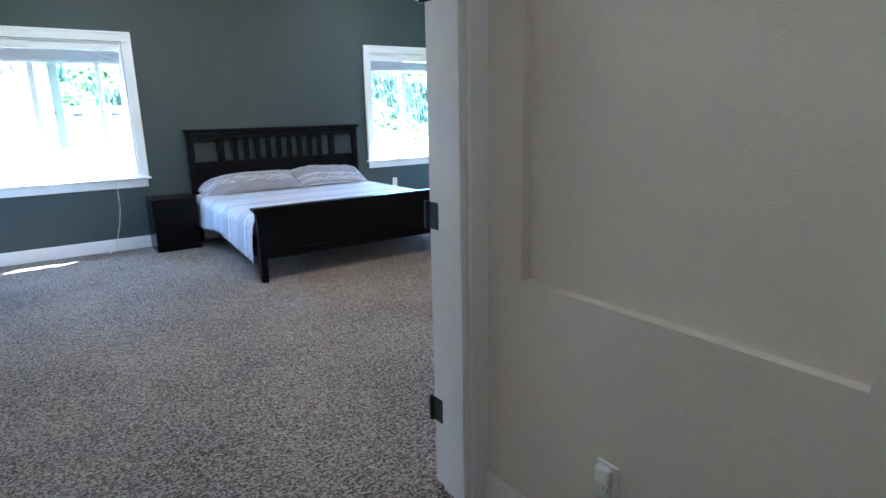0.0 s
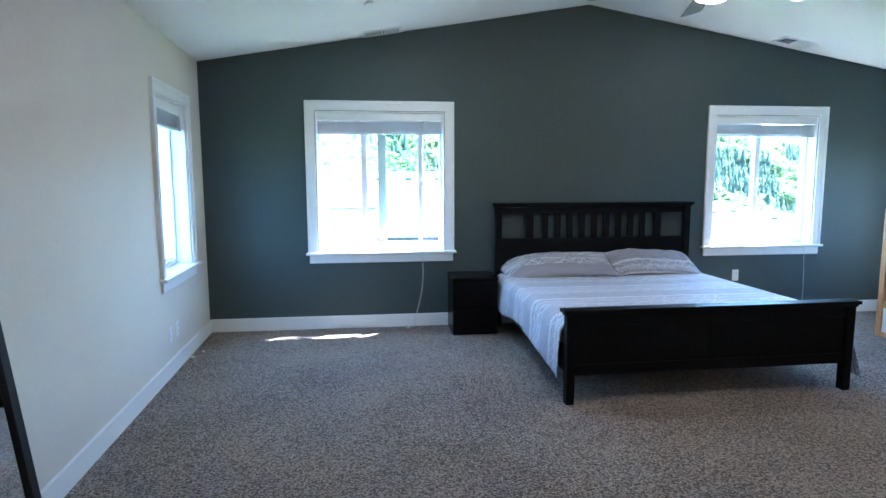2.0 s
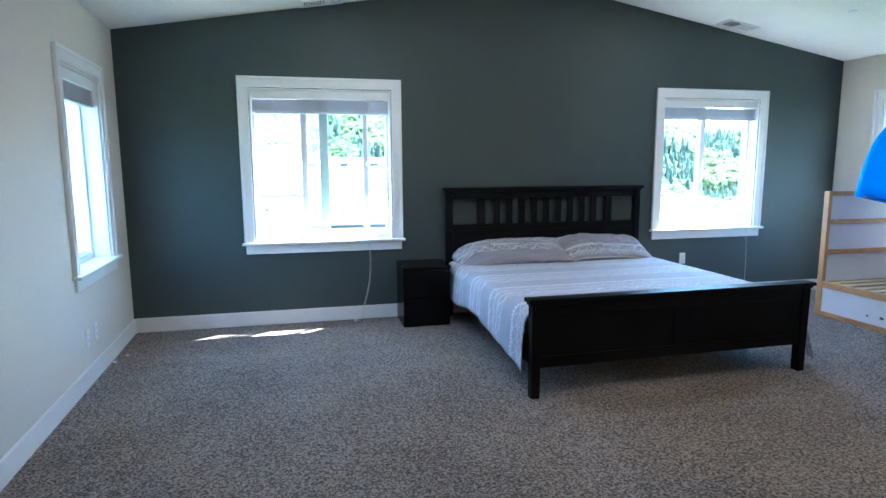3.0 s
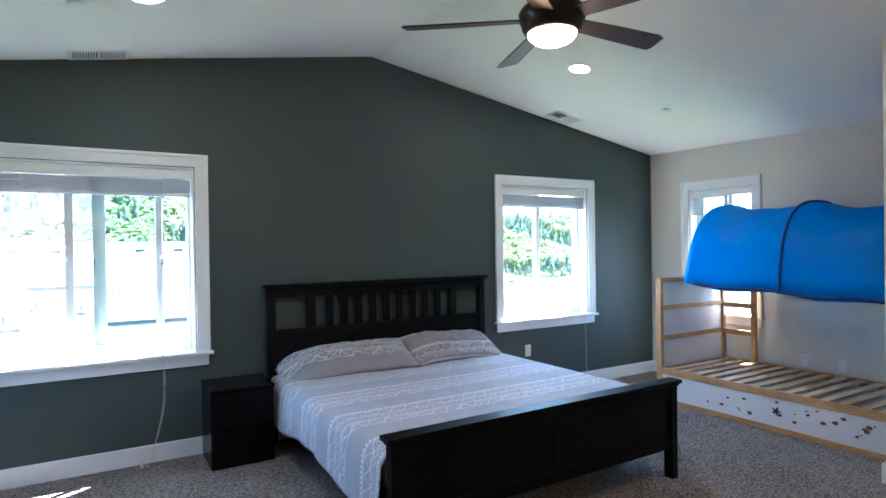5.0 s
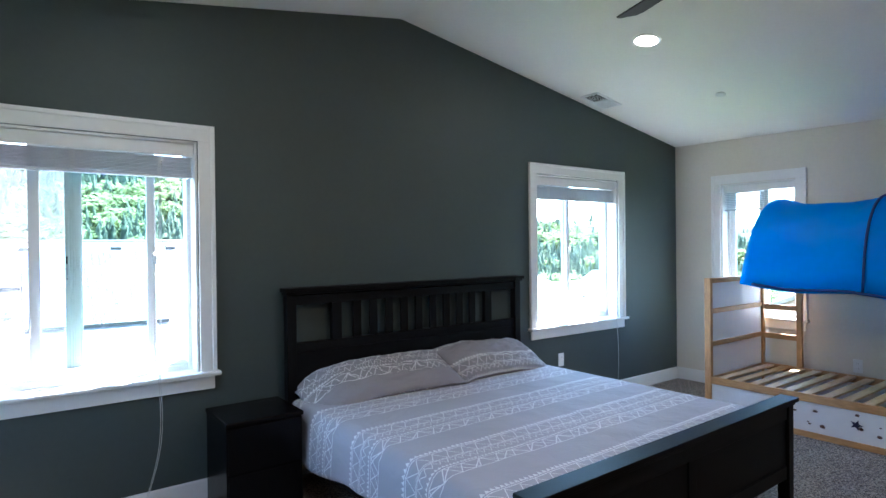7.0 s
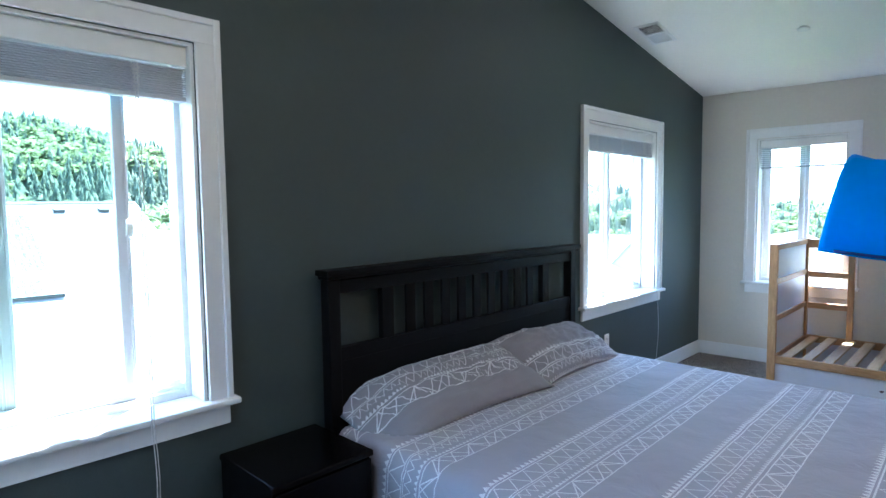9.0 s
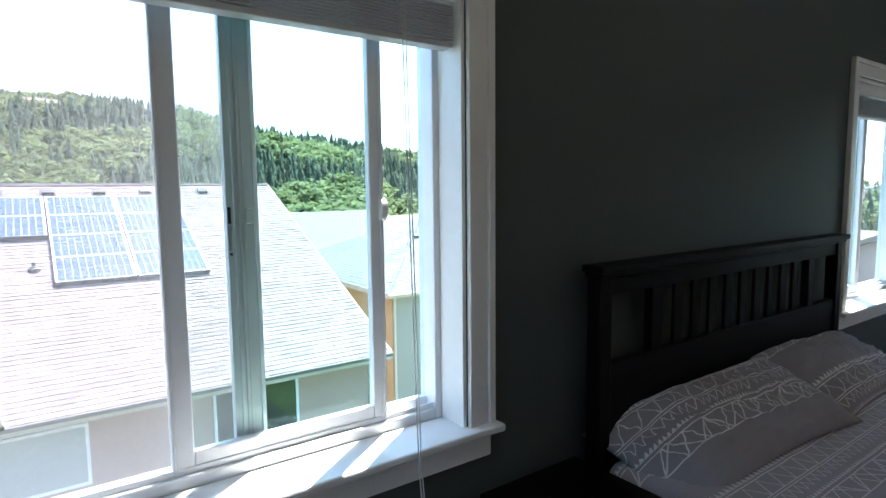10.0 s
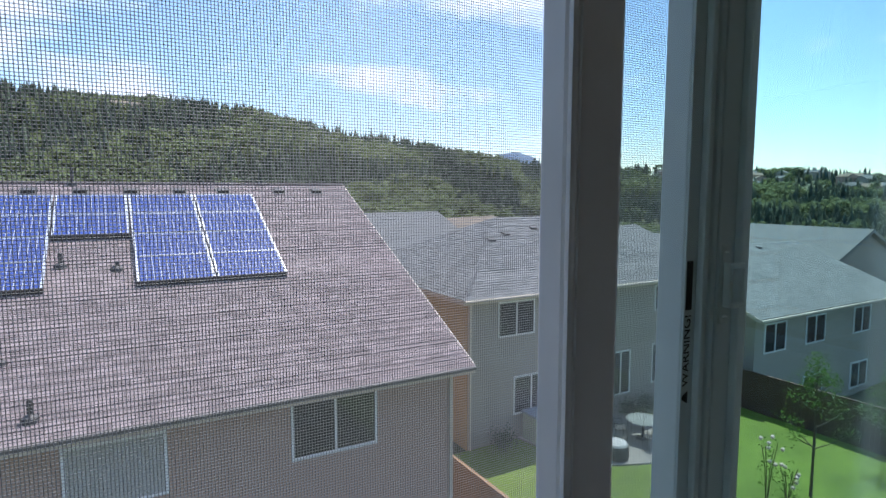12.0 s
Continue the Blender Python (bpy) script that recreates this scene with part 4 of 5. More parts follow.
outlet(skewed(XL, pose(XL, 5.55, 0.305, 0, 0, 90)))
outlet(skewed(XL, pose(XL, 5.725, 0.305, 0, 0, 90)))
outlet(pose(4.068, YN, 0.43))
outlet(skewed(XR, pose(XR, 5.107, 0.382, 0, 0, -90)))
outlet(skewed(XR, pose(XR, 4.80, 0.378, 0, 0, -90)))
oh = outlet(pose(XH, 0.891, 0.36, 0, 0, -90), "white duplex wall outlet with a small white plug-in")
boxpart("plug_in", (-0.024, 0.024, -0.030, -0.010, 0.0, 0.05), M_PLATE, oh, 0.006)

# scraps on the carpet by the west wall
for x, y, s in ((-1.166, 5.95, 0.016), (-1.126, 6.10, 0.012), (-1.19, 5.80, 0.010)):
    bm = bmesh.new()
    bmesh.ops.create_icosphere(bm, subdivisions=2, radius=s)
    for v in bm.verts:
        v.co *= 1 + 0.5 * noise.noise(v.co * 90)
        v.co.z = v.co.z * 0.5 + s * 0.45
    o_ = part("paper_scrap", bm, M_PLATE)
    o_.location = (x, y, 0)
    tagged(o_, "tiny crumpled white scrap on the carpet", "scrap", "scraps on the carpet")


# ---- outdoors: materials ----
M_SHINGLE = paint("weathered_shingle", (0.205, 0.158, 0.152), 0.9, 0.22, 35, 1.2, 0.3, 160, second=(0.285, 0.225, 0.218), island=1.2)
M_SHINGLE_O = paint("weathered_shingle_tab", (0.205, 0.158, 0.152), 0.9, 0.22, 35, 1.2, 0.3, 160, second=(0.285, 0.225, 0.218), obj_random=1.2)
M_SHINGLE_G = paint("grey_shingle", (0.15, 0.152, 0.145), 0.9, 0.22, 35, 1.2, 0.3, 160, second=(0.215, 0.215, 0.205), island=1.2)
M_ROOFTAN = paint("tan_shingle", (0.24, 0.19, 0.14), 0.9, 0.2, 20, 1.0, 0.2, 80)
M_SIDING = paint("mauve_beige_siding", (0.43, 0.30, 0.24), 0.75, 0.06, 20, 0.6, 0.15, 60)
M_SIDING_T = paint("west_face_tan", (0.52, 0.38, 0.22), 0.75, 0.06, 20, 0.6, 0.1, 60)
M_SIDING_G = paint("grey_taupe_siding", (0.36, 0.325, 0.28), 0.75, 0.06, 20, 0.6, 0.1, 60)
M_FASCIA = paint("cream_fascia", (0.60, 0.52, 0.42), 0.6, 0.06, 20, 1)
M_GUTTER = paint("dark_gutter", (0.16, 0.14, 0.125), 0.5, 0.1, 20, 1)
M_WFRAME = paint("white_window_frame", (0.75, 0.75, 0.74), 0.4, 0.03)
M_DPANE = paint("dark_window_pane", (0.03, 0.035, 0.038), 0.06, 0.3, 3, 0.8, spec=0.8)
M_SHADE = paint("drawn_window_shade", (0.40, 0.40, 0.37), 0.5, 0.05, 10, 1)
M_CELL = paint("blue_solar_cell", (0.045, 0.072, 0.26), 0.22, 0.22, 30, 2.0, island=0.4)
M_BACKS = paint("white_backsheet", (0.68, 0.70, 0.74), 0.35, 0.03)
M_ALU = paint("aluminium", (0.70, 0.70, 0.71), 0.35, 0.05, metal=0.8)
M_VENT = paint("dark_roof_vent", (0.07, 0.062, 0.058), 0.6, 0.15)
M_GRASS = paint("lawn_grass", (0.085, 0.145, 0.012), 0.9, 0.25, 25, 0.7, 0.8, 60, second=(0.14, 0.21, 0.022))
M_GROUND = paint("meadow_and_soil", (0.05, 0.066, 0.026), 0.95, 0.3, 0.6, 0.05, 0.3, 2, second=(0.09, 0.10, 0.045))
M_CONC = paint("patio_concrete", (0.29, 0.275, 0.24), 0.85, 0.1, 20, 1.0, 0.1, 60)
M_FENCE = paint("cedar_fence", (0.33, 0.20, 0.105), 0.8, 0.2, 12, 1.5, 0.1, 40, obj_random=0.6, stretch=(6, 6, 1))
M_FENCED = paint("dark_brown_fence", (0.10, 0.062, 0.045), 0.8, 0.2, 12, 1.5, 0.1, 40, obj_random=0.6, stretch=(6, 6, 1))
M_CONIF = paint("conifer_needles", (0.068, 0.090, 0.062), 0.85, 0.3, 0.8, 0.02, second=(0.115, 0.142, 0.092), island=1.6, spec=0.15)
M_BROAD = paint("broadleaf_foliage", (0.135, 0.170, 0.078), 0.8, 0.3, 0.8, 0.02, second=(0.21, 0.245, 0.115), island=1.6, spec=0.15)
M_LEAF = paint("green_leaf", (0.075, 0.15, 0.02), 0.6, 0.3, 8, 2, second=(0.13, 0.23, 0.03), island=1.2, spec=0.3)
M_BARK = paint("bark", (0.10, 0.075, 0.055), 0.9, 0.3, 20, 2, 0.4, 30)
M_IRON = paint("dark_iron", (0.03, 0.034, 0.034), 0.5, 0.2)
M_PETAL = paint("pale_pink_petal", (0.72, 0.55, 0.50), 0.6, 0.1, 20, 4)
M_COVER = paint("black_vinyl_cover", (0.03, 0.03, 0.032), 0.5, 0.2)
M_COVERT = paint("pale_cover", (0.50, 0.50, 0.48), 0.6, 0.15)

# leaves let part of the light through
for m_ in (M_CONIF, M_BROAD, M_LEAF):
    nt = m_.node_tree
    b_ = nt.nodes["Principled BSDF"]
    tl_, tx_ = nt.nodes.new("ShaderNodeBsdfTranslucent"), nt.nodes.new("ShaderNodeMixShader")
    nt.links.new(b_.inputs["Base Color"].links[0].from_socket, tl_.inputs["Color"])
    tx_.inputs[0].default_value = 0.42
    nt.links.new(b_.outputs[0], tx_.inputs[1])
    nt.links.new(tl_.outputs[0], tx_.inputs[2])
    nt.links.new(tx_.outputs[0], nt.nodes["Material Output"].inputs["Surface"])

GZ = -7.5


def smooth_step(a, b, t):
    t = min(1.0, max(0.0, (t - a) / (b - a)))
    return t * t * (3 - 2 * t)


RIDGE = ((-180, 5, 420), (-90, 6, 380), (-40, 8.0, 400), (-12, 8.4, 420), (-3, 8.5, 420), (5, 8.2, 420), (12, 7.5, 410), (20, 6.4, 400),
         (27, 5.3, 390), (33, 3.8, 420), (38, 3.2, 520), (44, 2.6, 650), (52, 2.3, 800), (60, 2.0, 900), (66, 1.6, 900), (72, 0.4, 900),
         (80, -0.1, 900), (100, -0.1, 800), (140, 2, 500), (180, 5, 420))


def ridge(phi):
    """Elevation in degrees and distance in metres of the skyline towards phi degrees, from north by east."""
    for (a, e0, r0), (b, e1, r1) in zip(RIDGE, RIDGE[1:]):
        if a <= phi <= b:
            k = (phi - a) / (b - a)
            return e0 + (e1 - e0) * k, r0 + (r1 - r0) * k
    return 5.0, 420.0


def terrain(x, y):
    r = math.hypot(x, y - 6.7)
    phi = math.degrees(math.atan2(x, y - 6.7))
    e, R = ridge(phi)
    H = R * math.tan(radians(e)) - 11.0
    base = GZ - 1.2 * smooth_step(22.5, 24, x) * smooth_step(60, 30, r) - 9.0 * smooth_step(40, 110, r)
    if r < 75:
        return base
    n = 6.0 * noise.noise((x * 0.012, y * 0.012, 0)) + 2.0 * noise.noise((x * 0.04, y * 0.04, 3))
    up = smooth_step(90 if R < 500 else 240, R, r) ** 1.1
    down = 1 - 0.35 * smooth_step(R, R * 2.2, r)
    return base + (H - base + n) * up * down + n * 0.3 * smooth_step(80, 130, r)


# ground: one sheet out to the horizon
vs, fs = [], []
radii = [0.0, 8, 16, 22, 22.7, 23.3, 24, 28, 34, 42, 52, 64, 78] + [78 * (1.056 ** k) for k in range(1, 68)]
NA = 220
for r in radii:
    for k in range(NA):
        a = 2 * math.pi * k / NA
        x, y = r * math.sin(a), 6.7 + r * math.cos(a)
        vs.append((x, y, terrain(x, y)))
for i in range(len(radii) - 1):
    for k in range(NA):
        j = (k + 1) % NA
        if i == 0:
            fs.append((k, NA + k, NA + j))
        else:
            fs.append((i * NA + k, (i + 1) * NA + k, (i + 1) * NA + j, i * NA + j))
me = bpy.data.meshes.new("ground")
me.from_pydata(vs, [], fs)
me.materials.append(M_GROUND)
tagged(new("ground", me), "grassy ground that climbs to wooded hills", "ground", kind="structure")

# the lawn behind the houses
bm = bmesh.new()
box(bm, 7.95, 22.4, 4.5, 23.0, GZ - 0.2, GZ + 0.03)
solid("lawn", bm, M_GRASS, "bright green mown backyard lawn", "lawn")
bm = bmesh.new()
prism(bm, [(13.0, 20.0), (14.6, 19.3), (15.6, 18.9), (17.6, 19.6), (18.6, 20.8), (17.4, 22.98), (12.4, 22.98)], "z", GZ - 0.1, GZ + 0.08)
bev(bm, 0.01, 1)
solid("patio", bm, M_CONC, "pale concrete patio slab with a curved edge", "patio")


# ---- neighbouring houses ----
def house_window(parent, x0, x1, z0, z1, y, split=True, shade=False):
    """A window on a wall that faces -y at y; local to its house."""
    w = part("window", (lambda q: ([box(q, *b) for b in ((x0 - 0.06, x0, y - 0.05, y, z0 - 0.06, z1 + 0.06), (x1, x1 + 0.06, y - 0.05, y, z0 - 0.06, z1 + 0.06),
                                                         (x0, x1, y - 0.05, y, z1, z1 + 0.06), (x0, x1, y - 0.05, y, z0 - 0.06, z0))], q)[-1])(bmesh.new()), M_WFRAME, parent)
    mid = [(x0, x1)]
    if split:
        c = (x0 + x1) / 2
        boxpart("mullion", (c - 0.03, c + 0.03, y - 0.045, y - 0.005, z0, z1), M_WFRAME, w, 0)
        mid = [(x0, c - 0.03), (c + 0.03, x1)]
    for k, (a, b) in enumerate(mid):
        boxpart("pane", (a, b, y - 0.02, y - 0.012, z0, z1), M_SHADE if shade and (k == 0 or not split) else M_DPANE, w, 0)
    return w


def shingle_rows(u0, u1, length, tab, course, rng, clip=None):
    """Courses of overlapping tabs in the plane of a roof slope: u along the eave, v up the slope."""
    vs, fs = [], []
    n = int(length / course)
    for j in range(n):
        v = j * course
        lo, hi = (u0, u1) if clip is None else clip(v)
        u = lo - rng.random() * tab
        while u < hi:
            w = tab * rng.uniform(0.75, 1.3)
            a, b = max(u, lo), min(u + w - 0.006, hi)
            if b - a > 0.03:
                t = 0.010 + 0.008 * rng.random()
                k = len(vs)
                vs.extend(((a, v, 0), (b, v, 0), (b, v, t), (a, v, t), (b, v + course * 1.1, 0.001), (a, v + course * 1.1, 0.001)))
                fs.extend(((k, k + 1, k + 2, k + 3), (k + 3, k + 2, k + 4, k + 5), (k, k + 3, k + 5), (k + 1, k + 4, k + 2)))
            u += w
    return vs, fs


def shingled(name, m, rows, material, parent, label):
    me = bpy.data.meshes.new(name)
    me.from_pydata(*[rows[0], [], rows[1]])
    me.materials.append(material)
    ob = new(name, me)
    ob.parent = parent
    ob.matrix_local = m
    return tagged(ob, label, kind="stuff")


# house with the solar roof
AX0, AX1, AYE, AZE, AYR, AZR = -15.0, 7.0, 17.5, -2.45, 26.0, 1.72
ha = thing("house", pose(0, 0, 0), "two-storey house with mauve-beige siding and brown shingle roof", "house", "neighbouring houses")
sl = math.atan((AZR - AZE) / (AYR - AYE))
slope_len = math.hypot(AZR - AZE, AYR - AYE)
bm = bmesh.new()
prism(bm, [(AYE + 0.45, GZ - 0.6), (2 * AYR - AYE - 0.45, GZ - 0.6), (2 * AYR - AYE - 0.45, AZE + 0.15), (AYR, AZR - 0.12), (AYE + 0.45, AZE + 0.15)], "x", AX0 + 0.3, AX1 - 0.3)
part("wall", bm, M_SIDING, ha)
for s in (0, 1):
    bm = bmesh.new()
    e, r = (AYE, AYR) if s == 0 else (2 * AYR - AYE, AYR)
    prism(bm, [(e, AZE - 0.02), (r, AZR - 0.02), (r, AZR - 0.16), (e, AZE - 0.16)], "x", AX0, AX1)
    rf = part("roof", bm, M_SHINGLE, ha)
    if s == 0:
        roof_a = rf
bm = bmesh.new()
box(bm, AX0, AX1, AYE - 0.03, AYE + 0.45, AZE - 0.20, AZE - 0.165)
part("soffit", bm, M_FASCIA, ha)
boxpart("fascia", (AX0, AX1, AYE - 0.022, AYE - 0.002, AZE - 0.19, AZE - 0.01), M_FASCIA, ha, 0.003)
boxpart("gutter", (AX0, AX1, AYE - 0.11, AYE - 0.024, AZE - 0.10, AZE - 0.02), M_GUTTER, ha, 0.01)
bm = bmesh.new()
prism(bm, [(AYE, AZE - 0.19), (AYR, AZR - 0.19), (AYR, AZR - 0.0), (AYE, AZE - 0.0)], "x", AX1 + 0.002, AX1 + 0.03)
part("rake_board", bm, M_FASCIA, ha)
bm = bmesh.new()
tube(bm, [(AX0, AYR, AZR + 0.005), (AX1, AYR, AZR + 0.005)], 0.07, 6)
part("ridge_cap", bm, M_SHINGLE, ha)
boxpart("downpipe", (AX1 - 0.42, AX1 - 0.34, AYE + 0.37, AYE + 0.45, GZ, AZE - 0.2), M_FASCIA, ha, 0.01)
yw = AYE + 0.45
house_window(ha, -0.94, 0.57, -3.97, -2.88, yw, False, True)
house_window(ha, 2.95, 4.70, -3.92, -2.80, yw, True, False)
house_window(ha, -4.6, -3.1, -3.97, -2.88, yw)
house_window(ha, 3.4, 5.0, -6.9, -5.55, yw)
house_window(ha, -0.6, 1.2, -6.9, -5.55, yw)
rng = random.Random(11)
MA = Matrix.Translation((0, AYE - 0.03, AZE - 0.018)) @ Matrix.Rotation(sl, 4, 'X')
rows = shingle_rows(AX0, AX1, slope_len + 0.02, 0.30, 0.145, rng)
# the stretch of eave nearest the window gets shingles of their own
near = [k for k in range(len(rows[0]) // 6) if -2.2 < rows[0][k * 6][0] < 4.6 and rows[0][k * 6][1] < 1.9][:300]
nearset = set(near)
vs, fs = [], []
for k in range(len(rows[0]) // 6):
    if k in nearset:
        continue
    q = len(vs)
    vs.extend(rows[0][k * 6:k * 6 + 6])
    fs.extend(((q, q + 1, q + 2, q + 3), (q + 3, q + 2, q + 4, q + 5), (q, q + 3, q + 5), (q + 1, q + 4, q + 2)))
shingled("shingles", MA, (vs, fs), M_SHINGLE, roof_a, "weathered brown-grey shingles in courses")

# roof vents and pipes
def on_roof(x, y):
    return pose(x, y, AZE + (y - AYE) * math.tan(sl), math.degrees(sl), 0, 0)


def roof_vent(x, y):
    v = thing("roof_vent", on_roof(x, y), "small dark metal roof vent near the ridge", "roof vent", "roof vents")
    boxpart("flange", (-0.20, 0.20, -0.2, 0.2, 0, 0.018), M_VENT, v, 0)
    bm = bmesh.new()
    vs_ = box(bm, -0.15, 0.15, -0.16, 0.12, 0.018, 0.11)
    for q in vs_:
        if q.co.y > 0 and q.co.z > 0.05:
            q.co.z = 0.05
    bev(bm, 0.012, 2)
    part("hood", bm, M_VENT, v)
    return v


for x in (-4.3, -3.1, -1.94, -0.76, 0.47, 1.74, 2.97, 4.66, 5.88):
    roof_vent(x, 25.55)
for x, y, h in ((-1.10, 22.12, 0.30), (0.0, 21.9, 0.18), (-1.37, 17.95, 0.32), (-0.96, 25.95, 0.45), (-1.95, 19.3, 0.18)):
    p_ = thing("vent_pipe", pose(x, y, AZE + (y - AYE) * math.tan(sl)), "short plumbing vent pipe through the roof", "vent pipe", "vent pipes")
    bm = bmesh.new()
    lathe(bm, [(0.045, -0.05), (0.045, h), (0.035, h), (0.035, h - 0.02)], 14)
    part("pipe", bm, M_VENT, p_)
    bm = bmesh.new()
    lathe(bm, [(0.15, -0.08), (0.13, 0.03), (0.05, 0.08)], 14)
    part("boot", bm, M_VENT, p_)

# solar panels in four columns
PW, PH = 1.655, 1.075
sp = thing("solar_panel", on_roof(0, 18), "blue polycrystalline solar panel in an aluminium frame", "solar panel", "solar panels on the roof")
for b in ((0, PW, 0, 0.010), (0, PW, PH - 0.010, PH), (0, 0.03, 0.010, PH - 0.010), (PW - 0.03, PW, 0.010, PH - 0.010)):
    boxpart("frame", (*b, 0.09, 0.135), M_ALU, sp, 0)
boxpart("backsheet", (0.03, PW - 0.03, 0.010, PH - 0.010, 0.10, 0.122), M_BACKS, sp, 0)
bm = bmesh.new()
for i in range(10):
    for j in range(6):
        x, y = 0.05 + i * 0.1558, 0.028 + j * 0.1705
        box(bm, x, x + 0.145, y, y + 0.160, 0.122, 0.1245)
part("cell_grid", bm, M_CELL, sp, "blue cells in a white grid")
boxpart("skirt", (0, PW, -0.02, 0.0, 0.01, 0.125), M_VENT, sp, 0)
cs = math.cos(sl)
first = True
for cx, rows_ in ((-3.02, (0, 1, 2, 3)), (-1.32, (2, 3)), (0.38, (0, 1, 2, 3)), (2.08, (0, 1, 2, 3))):
    for r in rows_:
        m = on_roof(cx, 21.20 + r * (PH + 0.021) * cs)
        if first:
            sp.matrix_world = m
            first = False
        else:
            copy_thing(sp, m)

# house with the hipped grey roof
hb_ = thing("house", pose(0, 0, 0), "two-storey taupe house with a hipped grey shingle roof", "house", "neighbouring houses")
BXa, BXb, BYa, BYb, BZE, BZR = 10.3, 22.1, 23.0, 33.0, -2.10, 0.34
bm = bmesh.new()
box(bm, BXa, BXb, BYa, BYb, GZ - 0.3, BZE)
part("wall", bm, M_SIDING_G, hb_)
o = 0.40
bm = bmesh.new()
ym, x0, x1 = (BYa + BYb) / 2, BXa + 4.6, BXb - 4.6
c = [bm.verts.new(p) for p in ((BXa - o, BYa - o, BZE), (BXb + o, BYa - o, BZE), (BXb + o, BYb + o, BZE), (BXa - o, BYb + o, BZE), (x0, ym, BZR), (x1, ym, BZR))]
for f in ((0, 1, 5, 4), (1, 2, 5), (2, 3, 4, 5), (3, 0, 4), (0, 3, 2, 1)):
    bm.faces.new([c[i] for i in f])
roof_b = part("roof", bm, M_SHINGLE_G, hb_)
sb = math.atan((BZR - BZE) / (ym - BYa + o))
lb = math.hypot(BZR - BZE, ym - BYa + o)
wb = BXb - BXa + 2 * o
shingled("shingles", Matrix.Translation((BXa - o, BYa - o, BZE + 0.004)) @ Matrix.Rotation(sb, 4, 'X'),
         shingle_rows(0, wb, lb, 0.33, 0.15, random.Random(3), lambda v: ((4.6 + o) * v / lb, wb - (4.6 + o) * v / lb)), M_SHINGLE_G, roof_b, "grey shingles in courses")
lw = math.hypot(BZR - BZE, 4.6 + o)
dw_ = BYb - BYa + 2 * o
shingled("shingles", Matrix.Translation((BXa - o, BYb + o, BZE + 0.004)) @ Matrix.Rotation(radians(-90), 4, 'Z') @ Matrix.Rotation(math.atan((BZR - BZE) / (4.6 + o)), 4, 'X'),
         shingle_rows(0, dw_, lw, 0.33, 0.15, random.Random(4), lambda v: (dw_ / 2 * v / lw, dw_ - dw_ / 2 * v / lw)), M_SHINGLE_G, roof_b, "grey shingles in courses")
# west face laid over in a lighter, warmer tan than the taupe walls
boxpart("side_wall", (BXa - 0.012, BXa - 0.002, BYa, BYb, GZ, BZE - 0.02), M_SIDING_T, hb_, 0, "west face in a lighter, warmer tan")
boxpart("fascia", (BXa - o, BXb + o, BYa - o - 0.02, BYa - o - 0.001, BZE - 0.16, BZE + 0.0), M_FASCIA, hb_, 0.003)
boxpart("fascia", (BXa - o - 0.02, BXa - o - 0.001, BYa - o, BYb + o, BZE - 0.16, BZE + 0.0), M_FASCIA, hb_, 0.003)
boxpart("gutter", (BXa - o, BXb + o, BYa - o - 0.10, BYa - o - 0.022, BZE - 0.09, BZE - 0.01), M_FASCIA, hb_, 0.01)
boxpart("soffit", (BXa - o, BXb + o, BYa - o, BYa, BZE - 0.17, BZE - 0.14), M_FASCIA, hb_, 0)
boxpart("downpipe", (BXa + 0.02, BXa + 0.10, BYa - 0.09, BYa - 0.01, GZ, BZE - 0.17), M_FASCIA, hb_, 0.01)
for a, b, z0, z1 in ((11.6, 13.1, -3.57, -2.41), (12.3, 13.8, -6.5, -5.2), (15.1, 15.75, -3.35, -2.4), (16.15, 16.9, -3.35, -2.4), (15.55, 16.9, -7.38, -5.05), (17.15, 18.1, -6.7, -5.0),
                     (19.55, 21.05, -3.4, -2.45), (19.5, 21.0, -6.5, -4.93)):
    house_window(hb_, a, b, z0, z1, BYa, b - a > 0.9)
for k in range(38):
    z = GZ + 0.1 + k * 0.145
    if z < BZE - 0.2:
        boxpart("siding_board", (BXa, BXb, BYa - 0.012, BYa - 0.001, z, z + 0.139), M_SIDING_G, hb_, 0)
for x, y in ((13.4, 26.2), (14.4, 26.6), (16.2, 27.0), (17.3, 27.1), (18.9, 26.4)):
    z = BZE + (y - BYa + o) * math.tan(sb)
    v = roof_vent(0, 20)
    v.matrix_world = pose(x, y, z, math.degrees(sb), 0, 0)

# gabled house further down the slope
hc = thing("house", pose(0, 0, 0), "two-storey taupe house with a gabled grey roof", "house", "neighbouring houses")
CX0, CX1, CYE, CZE, CYR, CZR = 23.0, 36.0, 20.5, -3.78, 26.5, -1.45
bm = bmesh.new()
prism(bm, [(CYE + 0.4, GZ - 2.5), (2 * CYR - CYE - 0.4, GZ - 2.5), (2 * CYR - CYE - 0.4, CZE + 0.1), (CYR, CZR - 0.1), (CYE + 0.4, CZE + 0.1)], "x", CX0 + 0.3, CX1 - 0.3)
part("wall", bm, M_SIDING_G, hc)
